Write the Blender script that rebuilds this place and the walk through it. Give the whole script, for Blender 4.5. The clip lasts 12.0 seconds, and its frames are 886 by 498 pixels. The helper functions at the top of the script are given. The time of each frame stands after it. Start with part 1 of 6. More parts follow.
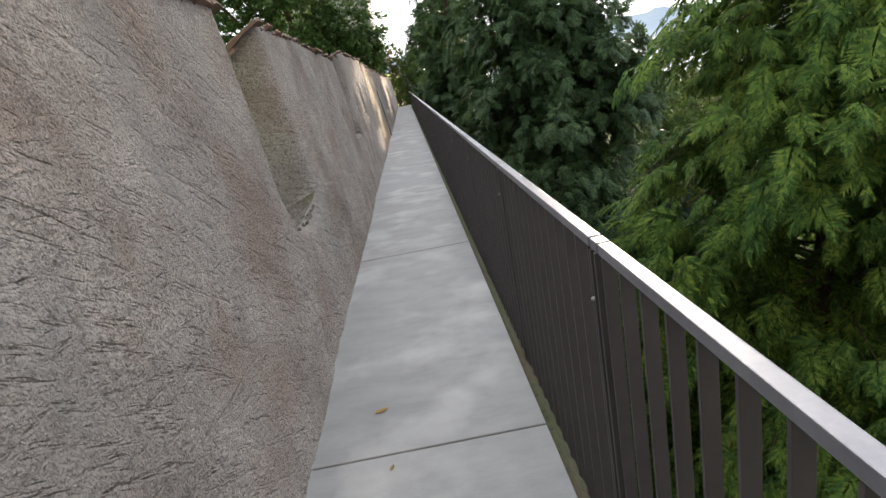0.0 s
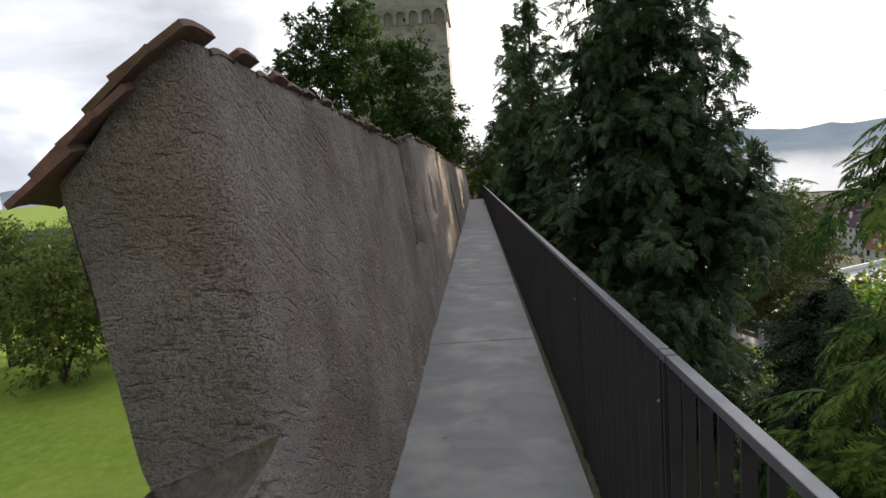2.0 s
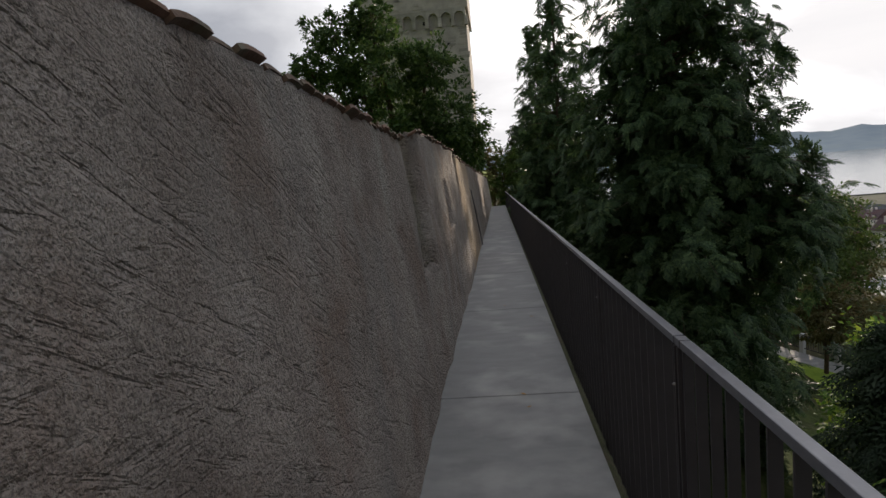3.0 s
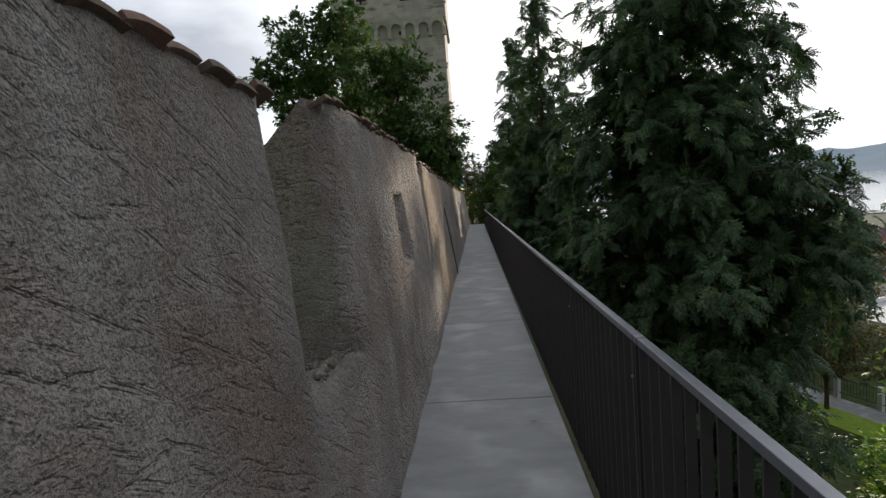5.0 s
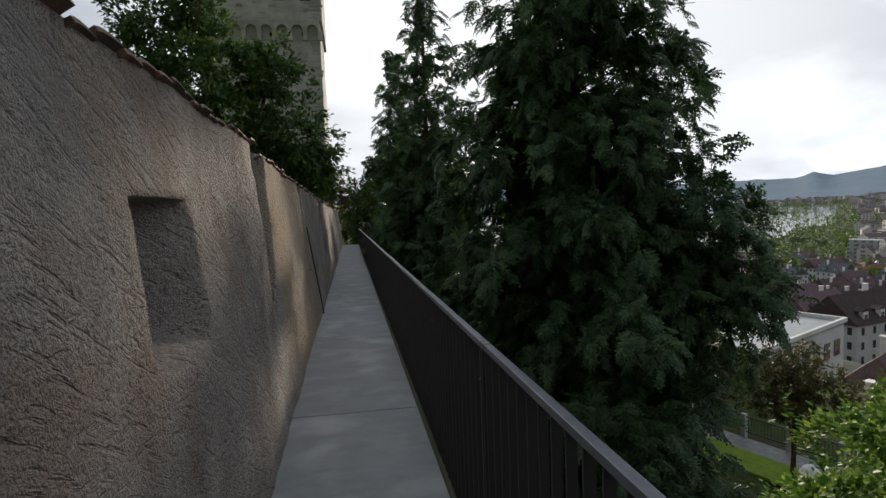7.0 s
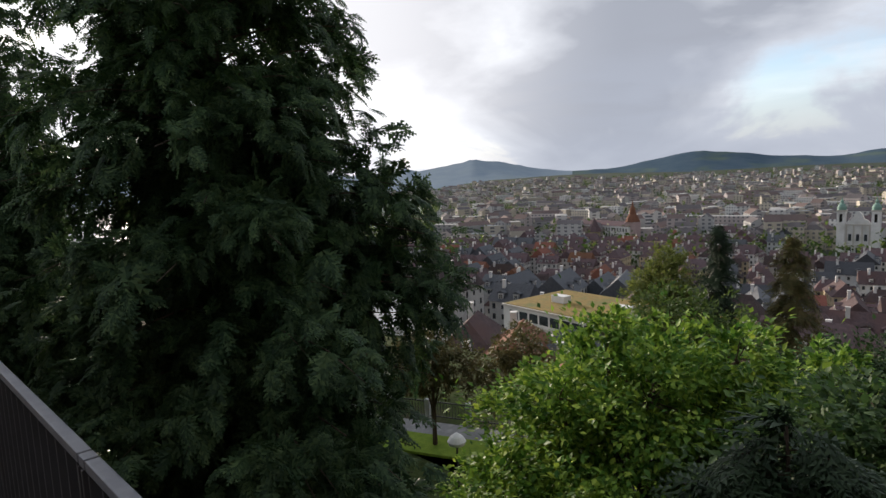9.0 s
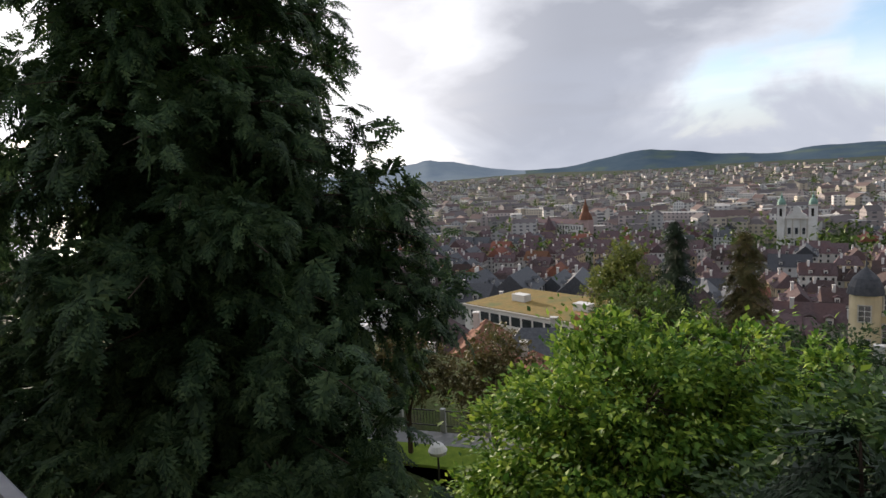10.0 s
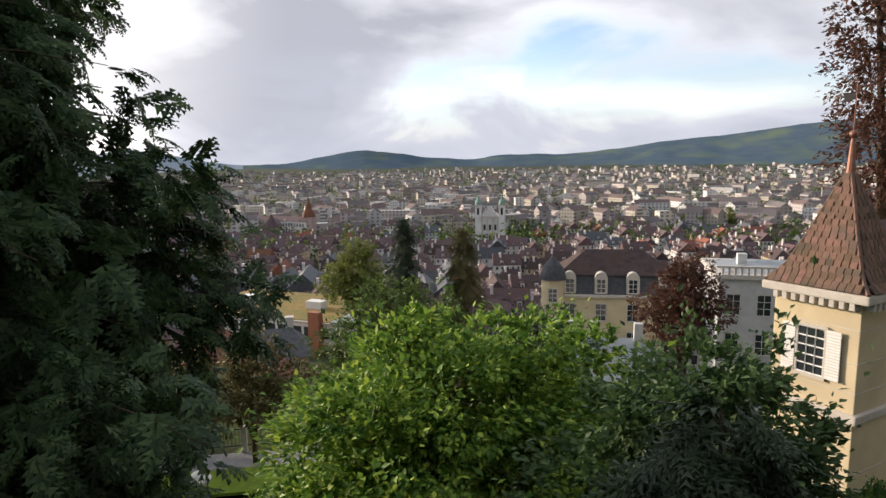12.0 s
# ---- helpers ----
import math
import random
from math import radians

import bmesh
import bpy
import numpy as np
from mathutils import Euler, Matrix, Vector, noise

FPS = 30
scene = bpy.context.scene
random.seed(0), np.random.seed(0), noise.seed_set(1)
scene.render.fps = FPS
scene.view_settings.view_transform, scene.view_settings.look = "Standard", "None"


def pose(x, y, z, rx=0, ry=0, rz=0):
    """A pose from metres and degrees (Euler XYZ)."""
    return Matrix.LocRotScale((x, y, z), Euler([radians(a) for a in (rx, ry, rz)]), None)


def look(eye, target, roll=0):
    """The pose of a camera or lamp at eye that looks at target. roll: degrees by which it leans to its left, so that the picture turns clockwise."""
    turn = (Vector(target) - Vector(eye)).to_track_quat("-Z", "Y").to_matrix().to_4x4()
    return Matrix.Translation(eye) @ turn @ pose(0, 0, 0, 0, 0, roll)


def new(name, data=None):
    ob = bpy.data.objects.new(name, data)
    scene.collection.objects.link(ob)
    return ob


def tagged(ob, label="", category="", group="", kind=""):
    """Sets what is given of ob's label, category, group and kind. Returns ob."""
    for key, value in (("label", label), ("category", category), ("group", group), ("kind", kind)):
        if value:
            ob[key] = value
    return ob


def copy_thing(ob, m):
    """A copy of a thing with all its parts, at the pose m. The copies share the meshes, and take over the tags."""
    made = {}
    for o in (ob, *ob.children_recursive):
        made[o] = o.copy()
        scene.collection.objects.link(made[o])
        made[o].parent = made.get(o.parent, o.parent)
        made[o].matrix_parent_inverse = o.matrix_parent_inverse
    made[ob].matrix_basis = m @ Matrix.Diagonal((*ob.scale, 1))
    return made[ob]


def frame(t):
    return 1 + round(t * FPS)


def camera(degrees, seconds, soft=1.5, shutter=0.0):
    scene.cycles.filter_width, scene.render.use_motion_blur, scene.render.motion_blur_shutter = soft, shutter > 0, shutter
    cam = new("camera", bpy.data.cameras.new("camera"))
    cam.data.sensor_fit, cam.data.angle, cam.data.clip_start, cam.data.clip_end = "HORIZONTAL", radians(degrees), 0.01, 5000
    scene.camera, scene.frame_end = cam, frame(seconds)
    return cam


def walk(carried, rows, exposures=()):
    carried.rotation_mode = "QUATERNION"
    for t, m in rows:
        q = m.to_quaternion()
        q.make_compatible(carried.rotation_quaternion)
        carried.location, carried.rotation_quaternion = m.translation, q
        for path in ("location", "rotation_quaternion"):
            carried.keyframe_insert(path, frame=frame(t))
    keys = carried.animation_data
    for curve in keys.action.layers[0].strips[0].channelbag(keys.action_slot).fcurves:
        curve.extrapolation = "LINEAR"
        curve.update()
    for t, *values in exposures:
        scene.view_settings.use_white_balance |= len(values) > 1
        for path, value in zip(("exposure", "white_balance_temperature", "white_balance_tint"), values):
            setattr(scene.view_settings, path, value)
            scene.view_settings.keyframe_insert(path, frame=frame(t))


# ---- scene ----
cam = camera(74.0, 12.0)
PATH = [
    (0, (0.231, 0.907, 1.407), (0.259, 2.816, 0.809), -10.7),
    (0.5, (0.177, 1.511, 1.43), (0.035, 3.449, 0.957), -8.2),
    (1, (0.155, 2.176, 1.45), (0.074, 4.131, 1.04), -6.1),
    (1.5, (0.181, 2.823, 1.466), (0.074, 4.793, 1.139), -5.5),
    (2, (0.1, 3.539, 1.454), (-0.028, 5.515, 1.172), -4.7),
    (2.5, (0.123, 4.178, 1.424), (-0.016, 6.156, 1.158), -4.8),
    (3, (0.077, 4.853, 1.406), (-0.123, 6.827, 1.152), -5.2),
    (4.8, (0.04, 7.268, 1.352), (-0.108, 9.25, 1.13), -4.7),
    (5, (0.053, 7.56, 1.338), (-0.067, 9.546, 1.133), -4.4),
    (5.5, (0.053, 8.277, 1.298), (-0.021, 10.268, 1.117), -3.4),
    (6, (0.078, 8.938, 1.3), (0.145, 10.929, 1.122), -2.9),
    (6.5, (0.1, 9.672, 1.278), (0.22, 11.66, 1.096), -2.9),
    (7, (0.079, 10.327, 1.265), (0.387, 12.296, 1.102), -2.1),
    (7.5, (0.138, 10.944, 1.247), (0.788, 12.83, 1.103), -0.7),
    (7.7, (0.163, 11.192, 1.246), (0.941, 13.031, 1.118), -0.9),
    (9.3, (0.325, 12.92, 1.25), (1.775, 14.275, 1.003), -2.7),
    (9.5, (0.34, 13.113, 1.265), (1.809, 14.447, 1.021), -2.9),
    (10, (0.33, 13.65, 1.255), (1.825, 14.958, 1.018), -3.2),
    (10.5, (0.31, 14.2, 1.25), (1.842, 15.465, 1.017), -3.2),
    (11, (0.31, 14.667, 1.28), (2.007, 15.695, 1.033), -1.9),
    (11.5, (0.29, 15.11, 1.27), (2.122, 15.869, 1.016), -1.3),
    (12, (0.22, 15.46, 1.235), (2.138, 15.951, 0.956), -0.9),
]
EXPOSURES = ((0, 1.8, 6500, 10), (1, 1.62, 6500, 11), (1.5, 1.1, 6500, 11), (2, 0.6, 6500, 11), (3, 0.0, 6500, 11), (5, 0.4, 6300, 9), (5.5, 0.12, 6200, 8), (6, -0.05, 6050, 8), (6.5, -0.03, 6100, 8),
             (7.5, -0.08, 6200, 8), (9.5, 0.14, 6300, 12), (12, 0.38, 6500, 13))
walk(cam, [(t, look(eye, target, roll)) for t, eye, target, roll in PATH],
     exposures=EXPOSURES)

S = 0.027  # fall of the walkway, metres per metre
END = 49.5  # where the walkway ends


def floor_z(y):
    return -S * y


# ---- world, sun ----
SUN = Vector((0.298, 0.931, 0.21)).normalized()
world = bpy.data.worlds.new("sky")
scene.world = world
world.use_nodes = True


def nodes_of(owner):
    nt = owner.node_tree
    nt.nodes.clear()

    def n(kind, **kw):
        nd = nt.nodes.new(kind)
        for k, v in kw.items():
            if k == "op":
                nd.operation = v
            elif k == "data":
                nd.data_type = v
            elif k == "blend":
                nd.blend_type = v
            elif k == "dims":
                nd.noise_dimensions = v
            elif k == "feature":
                nd.feature = v
        return nd

    def link(a, b):
        nt.links.new(a, b)

    return nt, n, link


def build_sky():
    nt, n, link = nodes_of(world)
    out, bg = n("ShaderNodeOutputWorld"), n("ShaderNodeBackground")
    sky = n("ShaderNodeTexSky")
    sky.sky_type, sky.sun_disc = "NISHITA", False
    sky.sun_elevation, sky.sun_rotation = math.asin(SUN.z), math.atan2(SUN.x, SUN.y)
    sky.air_density, sky.dust_density = 1.0, 0.4
    coord = n("ShaderNodeTexCoord")
    sep = n("ShaderNodeSeparateXYZ")
    link(coord.outputs["Generated"], sep.inputs[0])
    # cloud sheet seen in perspective: direction divided by its height
    h = n("ShaderNodeMath", op="MAXIMUM")
    link(sep.outputs[2], h.inputs[0])
    h.inputs[1].default_value = 0.0
    h2 = n("ShaderNodeMath", op="ADD")
    link(h.outputs[0], h2.inputs[0])
    h2.inputs[1].default_value = 0.34
    div = n("ShaderNodeVectorMath", op="DIVIDE")
    link(coord.outputs["Generated"], div.inputs[0])
    comb = n("ShaderNodeCombineXYZ")
    for i in range(3):
        link(h2.outputs[0], comb.inputs[i])
    link(comb.outputs[0], div.inputs[1])
    noise1 = n("ShaderNodeTexNoise")
    noise1.inputs["Scale"].default_value = 1.15
    noise1.inputs["Detail"].default_value = 7
    noise1.inputs["Roughness"].default_value = 0.5
    noise1.inputs["Distortion"].default_value = 0.4
    off = n("ShaderNodeVectorMath", op="ADD")
    off.inputs[1].default_value = CLOUD_SHIFT
    link(div.outputs[0], off.inputs[0])
    link(off.outputs[0], noise1.inputs["Vector"])
    cover = n("ShaderNodeMapRange")
    cover.interpolation_type = "SMOOTHSTEP"
    link(noise1.outputs["Fac"], cover.inputs["Value"])
    cover.inputs["From Min"].default_value, cover.inputs["From Max"].default_value = 0.31, 0.46
    low = n("ShaderNodeMapRange")
    low.interpolation_type = "SMOOTHSTEP"
    link(sep.outputs[2], low.inputs["Value"])
    low.inputs["From Min"].default_value, low.inputs["From Max"].default_value = 0.2, 0.0
    cov = n("ShaderNodeMath", op="MAXIMUM")
    link(cover.outputs[0], cov.inputs[0])
    link(low.outputs[0], cov.inputs[1])
    # thick cloud is grey, its edges are white
    grey = n("ShaderNodeValToRGB")
    link(noise1.outputs["Fac"], grey.inputs[0])
    e = grey.color_ramp.elements
    e[0].position, e[0].color = 0.37, (1.02, 1.02, 1.03, 1)
    e[1].position, e[1].color = 0.57, (0.40, 0.42, 0.47, 1)
    mid = e.new(0.46)
    mid.color = (0.66, 0.68, 0.72, 1)
    # clouds near the sun are lit through
    dot = n("ShaderNodeVectorMath", op="DOT_PRODUCT")
    link(coord.outputs["Generated"], dot.inputs[0])
    dot.inputs[1].default_value = SUN
    glow = n("ShaderNodeMapRange")
    glow.interpolation_type = "SMOOTHSTEP"
    link(dot.outputs["Value"], glow.inputs["Value"])
    glow.inputs["From Min"].default_value, glow.inputs["From Max"].default_value = 0.72, 1.0
    glow.inputs["To Min"].default_value, glow.inputs["To Max"].default_value = 0.0, 0.6
    lit = n("ShaderNodeMix", data="RGBA", blend="ADD")
    lit.inputs["Factor"].default_value = 1.0
    link(grey.outputs[0], lit.inputs["A"])
    warm = n("ShaderNodeMix", data="RGBA", blend="MULTIPLY")
    warm.inputs["Factor"].default_value = 1.0
    warm.inputs["A"].default_value = (1.0, 0.93, 0.84, 1)
    link(glow.outputs[0], warm.inputs["B"])
    link(warm.outputs["Result"], lit.inputs["B"])
    blue = n("ShaderNodeMix", data="RGBA", blend="MULTIPLY")
    blue.inputs["Factor"].default_value = 1.0
    link(sky.outputs[0], blue.inputs["A"])
    blue.inputs["B"].default_value = (SKY, SKY, SKY * 1.1, 1)
    mix = n("ShaderNodeMix", data="RGBA")
    link(cov.outputs[0], mix.inputs["Factor"])
    link(blue.outputs["Result"], mix.inputs["A"])
    # unseen sky away from the sun is dimmed to darken end faces
    away = n("ShaderNodeMapRange")
    away.interpolation_type = "SMOOTHSTEP"
    link(dot.outputs["Value"], away.inputs["Value"])
    for key, val in (("From Min", -0.85), ("From Max", -0.1), ("To Min", 0.3), ("To Max", 1.0)):
        away.inputs[key].default_value = val
    rear_dim = n("ShaderNodeMix", data="RGBA", blend="MULTIPLY")
    rear_dim.inputs["Factor"].default_value = 1.0
    bands = n("ShaderNodeTexNoise")
    bands.inputs["Scale"].default_value, bands.inputs["Detail"].default_value = 2.1, 6
    flat = n("ShaderNodeVectorMath", op="MULTIPLY")
    flat.inputs[1].default_value = (1.0, 1.0, 6.5)
    link(coord.outputs["Generated"], flat.inputs[0])
    link(flat.outputs[0], bands.inputs["Vector"])
    band = n("ShaderNodeMapRange")
    band.interpolation_type = "SMOOTHSTEP"
    link(bands.outputs["Fac"], band.inputs["Value"])
    for key, val in (("From Min", 0.36), ("From Max", 0.56), ("To Min", 0.0), ("To Max", 0.7)):
        band.inputs[key].default_value = val
    near = n("ShaderNodeMapRange")
    near.interpolation_type = "SMOOTHSTEP"
    link(sep.outputs[2], near.inputs["Value"])
    near.inputs["From Min"].default_value, near.inputs["From Max"].default_value = 0.27, 0.10
    bank = n("ShaderNodeMath", op="MULTIPLY")
    link(band.outputs[0], bank.inputs[0])
    link(near.outputs[0], bank.inputs[1])
    base = n("ShaderNodeMapRange")
    base.interpolation_type = "SMOOTHSTEP"
    link(sep.outputs[2], base.inputs["Value"])
    for key, val in (("From Min", 0.12), ("From Max", 0.03), ("To Min", 0.0), ("To Max", 0.75)):
        base.inputs[key].default_value = val
    both = n("ShaderNodeMath", op="MAXIMUM")
    link(bank.outputs[0], both.inputs[0])
    link(base.outputs[0], both.inputs[1])
    thin = n("ShaderNodeMapRange")
    thin.interpolation_type = "SMOOTHSTEP"
    link(dot.outputs["Value"], thin.inputs["Value"])
    for key, val in (("From Min", 0.70), ("From Max", 0.95), ("To Min", 1.0), ("To Max", 0.2)):
        thin.inputs[key].default_value = val
    veil = n("ShaderNodeMath", op="MULTIPLY")
    link(both.outputs[0], veil.inputs[0])
    link(thin.outputs[0], veil.inputs[1])
    strat = n("ShaderNodeMix", data="RGBA")
    link(veil.outputs[0], strat.inputs["Factor"])
    link(lit.outputs["Result"], strat.inputs["A"])
    strat.inputs["B"].default_value = (0.46, 0.49, 0.56, 1)
    link(strat.outputs["Result"], rear_dim.inputs["A"])
    link(away.outputs[0], rear_dim.inputs["B"])
    link(rear_dim.outputs["Result"], mix.inputs["B"])
    link(mix.outputs["Result"], bg.inputs["Color"])
    bg.inputs["Strength"].default_value = 1.0
    link(bg.outputs[0], out.inputs["Surface"])


SKY = 0.18
CLOUD_SHIFT = (0.3, 1.7, 0.2)
build_sky()

sun_data = bpy.data.lights.new("sun", "SUN")
sun_data.energy, sun_data.angle, sun_data.color = 4.8, radians(2.0), (1.0, 0.84, 0.66)
sun = new("sun", sun_data)
sun.matrix_world = look((60, 190, 60), Vector((60, 190, 60)) - SUN)


# ---- materials ----
def mat(name, c1, c2, scale=4.0, rough=0.8, metal=0.0, bump=0.0, bump_scale=60.0, c3=None, big=0.5, vary=0.0,
        translucent=0.0, stretch=(1, 1, 1), spec=0.5, dist=0.01, island=False):
    """Two colours mixed by noise, a third in large stains, grain as bump; vary: change from piece to piece."""
    m = bpy.data.materials.new(name)
    m.use_nodes = True
    nt, n, link = nodes_of(m)
    out, bs = n("ShaderNodeOutputMaterial"), n("ShaderNodeBsdfPrincipled")
    coord = n("ShaderNodeTexCoord")
    geo = n("ShaderNodeNewGeometry")
    mp = n("ShaderNodeMapping")
    link(geo.outputs["Position"], mp.inputs[0])
    mp.inputs["Scale"].default_value = stretch
    a = n("ShaderNodeTexNoise")
    a.inputs["Scale"].default_value = scale
    a.inputs["Detail"].default_value = 6
    a.inputs["Roughness"].default_value = 0.65
    link(mp.outputs[0], a.inputs["Vector"])
    r = n("ShaderNodeMapRange")
    link(a.outputs["Fac"], r.inputs["Value"])
    r.inputs["From Min"].default_value, r.inputs["From Max"].default_value = 0.34, 0.66
    mix = n("ShaderNodeMix", data="RGBA")
    link(r.outputs[0], mix.inputs["Factor"])
    mix.inputs["A"].default_value, mix.inputs["B"].default_value = (*c1, 1), (*c2, 1)
    col = mix.outputs["Result"]
    if c3:
        b = n("ShaderNodeTexNoise")
        b.inputs["Scale"].default_value = big
        b.inputs["Detail"].default_value = 5
        link(geo.outputs["Position"], b.inputs["Vector"])
        r2 = n("ShaderNodeMapRange")
        link(b.outputs["Fac"], r2.inputs["Value"])
        r2.inputs["From Min"].default_value, r2.inputs["From Max"].default_value = 0.5, 0.72
        mx = n("ShaderNodeMix", data="RGBA")
        link(r2.outputs[0], mx.inputs["Factor"])
        link(col, mx.inputs["A"])
        mx.inputs["B"].default_value = (*c3, 1)
        col = mx.outputs["Result"]
    if vary:
        hs = n("ShaderNodeHueSaturation")
        info = n("ShaderNodeObjectInfo") if not island else geo
        rnd = info.outputs["Random"] if not island else geo.outputs["Random Per Island"]
        mr = n("ShaderNodeMapRange")
        link(rnd, mr.inputs["Value"])
        mr.inputs["To Min"].default_value, mr.inputs["To Max"].default_value = 1 - vary, 1 + vary
        link(mr.outputs[0], hs.inputs["Value"])
        mh = n("ShaderNodeMapRange")
        link(rnd, mh.inputs["Value"])
        mh.inputs["To Min"].default_value, mh.inputs["To Max"].default_value = 0.5 + vary * 0.06, 0.5 - vary * 0.06
        link(mh.outputs[0], hs.inputs["Hue"])
        link(col, hs.inputs["Color"])
        col = hs.outputs[0]
    link(col, bs.inputs["Base Color"])
    bs.inputs["Roughness"].default_value, bs.inputs["Metallic"].default_value = rough, metal
    bs.inputs["Specular IOR Level"].default_value = spec
    if bump:
        g = n("ShaderNodeTexNoise")
        g.inputs["Scale"].default_value = bump_scale
        g.inputs["Detail"].default_value = 4
        link(mp.outputs[0], g.inputs["Vector"])
        bp = n("ShaderNodeBump")
        bp.inputs["Strength"].default_value, bp.inputs["Distance"].default_value = bump, dist
        link(g.outputs["Fac"], bp.inputs["Height"])
        link(bp.outputs[0], bs.inputs["Normal"])
    shader = bs.outputs[0]
    if translucent:
        tr = n("ShaderNodeBsdfTranslucent")
        link(col, tr.inputs["Color"])
        ms = n("ShaderNodeMixShader")
        ms.inputs[0].default_value = translucent
        link(bs.outputs[0], ms.inputs[1])
        link(tr.outputs[0], ms.inputs[2])
        shader = ms.outputs[0]
    link(shader, out.inputs["Surface"])
    return m


def plaster_mat():
    """Roughcast: grey-brown lime render with grit, slanting trowel strokes, pale worn and dark damp patches."""
    m = bpy.data.materials.new("roughcast_plaster")
    m.use_nodes = True
    nt, n, link = nodes_of(m)
    out, bs = n("ShaderNodeOutputMaterial"), n("ShaderNodeBsdfPrincipled")
    geo = n("ShaderNodeNewGeometry")

    def noise(scale, detail=5, stretch=None, rot=0.0, rough=0.6):
        t = n("ShaderNodeTexNoise")
        t.inputs["Scale"].default_value, t.inputs["Detail"].default_value = scale, detail
        t.inputs["Roughness"].default_value = rough
        if stretch:
            mp = n("ShaderNodeMapping")
            mp.vector_type = "TEXTURE"  # turned first, then stretched
            mp.inputs["Rotation"].default_value = (radians(rot), 0, 0)
            mp.inputs["Scale"].default_value = tuple(1 / v for v in stretch)
            link(geo.outputs["Position"], mp.inputs[0])
            link(mp.outputs[0], t.inputs["Vector"])
        else:
            link(geo.outputs["Position"], t.inputs["Vector"])
        return t.outputs["Fac"]

    def ramp(v, lo, hi, to0=0.0, to1=1.0):
        r = n("ShaderNodeMapRange")
        link(v, r.inputs["Value"])
        for k, x in (("From Min", lo), ("From Max", hi), ("To Min", to0), ("To Max", to1)):
            r.inputs[k].default_value = x
        return r.outputs[0]

    def blend(f, a, b):
        mx = n("ShaderNodeMix", data="RGBA")
        link(f, mx.inputs["Factor"])
        for k, v in (("A", a), ("B", b)):
            if isinstance(v, tuple):
                mx.inputs[k].default_value = (*v, 1)
            else:
                link(v, mx.inputs[k])
        return mx.outputs["Result"]

    grit = noise(130, 3)
    col = blend(ramp(noise(3.2), 0.35, 0.65), (0.38, 0.330, 0.295), (0.51, 0.455, 0.41))
    col = blend(ramp(noise(1.1, 6), 0.48, 0.74, 0.0, 0.85), col, (0.215, 0.175, 0.155))
    col = blend(ramp(noise(2.3, 7, (1, 1, 0.8)), 0.50, 0.66, 0.0, 0.65), col, (0.32, 0.235, 0.19))
    col = blend(ramp(noise(0.9, 5, (1, 1.6, 0.5)), 0.58, 0.75), col, (0.50, 0.47, 0.43))
    col = blend(ramp(noise(0.42, 4, (1, 1.2, 0.35)), 0.6, 0.72, 0, 0.7), col, (0.46, 0.32, 0.20))
    sep = n("ShaderNodeSeparateXYZ")
    link(geo.outputs["Position"], sep.inputs[0])
    # one stretch of the wall takes an ochre tone
    inside = n("ShaderNodeMath", op="MULTIPLY")
    link(ramp(sep.outputs[1], 15.5, 15.9), inside.inputs[0])
    link(ramp(sep.outputs[1], 20.5, 18.2), inside.inputs[1])
    ochre_mask = n("ShaderNodeMath", op="MULTIPLY")
    link(inside.outputs[0], ochre_mask.inputs[0])
    link(ramp(noise(0.8, 5), 0.30, 0.55, 0.2, 0.85), ochre_mask.inputs[1])
    col = blend(ochre_mask.outputs[0], col, (0.52, 0.38, 0.23))
    # low spots of the grit are darkened in colour, as relief shade
    col = blend(ramp(grit, 0.38, 0.52, 0.55, 0.0), col, (0.09, 0.08, 0.07))
    col = blend(ramp(noise(70, 3), 0.58, 0.72, 0.0, 0.5), col, (0.52, 0.49, 0.45))
    # dark specks paint the pits' shade; weathered patches where grit shows grey and dark
    patch = n("ShaderNodeMath", op="MULTIPLY")
    link(ramp(noise(42, 4), 0.52, 0.66, 0.0, 0.75), patch.inputs[0])
    link(ramp(noise(1.7, 5), 0.42, 0.62, 0.25, 1.0), patch.inputs[1])
    col = blend(patch.outputs[0], col, (0.10, 0.092, 0.085))
    col = blend(ramp(noise(1.3, 6, (1, 1, 0.6)), 0.52, 0.68, 0.0, 0.6), col, (0.30, 0.295, 0.28))
    link(col, bs.inputs["Base Color"])
    bs.inputs["Roughness"].default_value = 0.95
    bs.inputs["Specular IOR Level"].default_value = 0.15
    strokes = ramp(noise(9, 3, (1, 0.5, 3.4), -30), 0.56, 0.68, 1.0, 0.0)
    grooves = ramp(noise(8, 3, (1, 0.6, 3.8), -6), 0.60, 0.70, 1.0, 0.0)
    coarse = noise(48, 4)
    add1 = n("ShaderNodeMath", op="MULTIPLY_ADD")
    link(strokes, add1.inputs[0])
    add1.inputs[1].default_value = 0.6
    link(coarse, add1.inputs[2])
    add2 = n("ShaderNodeMath", op="MULTIPLY_ADD")
    link(grooves, add2.inputs[0])
    add2.inputs[1].default_value = 0.34
    link(add1.outputs[0], add2.inputs[2])
    add3 = n("ShaderNodeMath", op="MULTIPLY_ADD")
    link(grit, add3.inputs[0])
    add3.inputs[1].default_value = 0.6
    link(add2.outputs[0], add3.inputs[2])
    lumps = n("ShaderNodeMath", op="MULTIPLY_ADD")
    link(noise(15, 4, (1, 0.8, 1.5), -20), lumps.inputs[0])
    lumps.inputs[1].default_value = 0.9
    link(add3.outputs[0], lumps.inputs[2])
    bp = n("ShaderNodeBump")
    bp.inputs["Strength"].default_value, bp.inputs["Distance"].default_value = 1.0, 0.042
    link(lumps.outputs[0], bp.inputs["Height"])
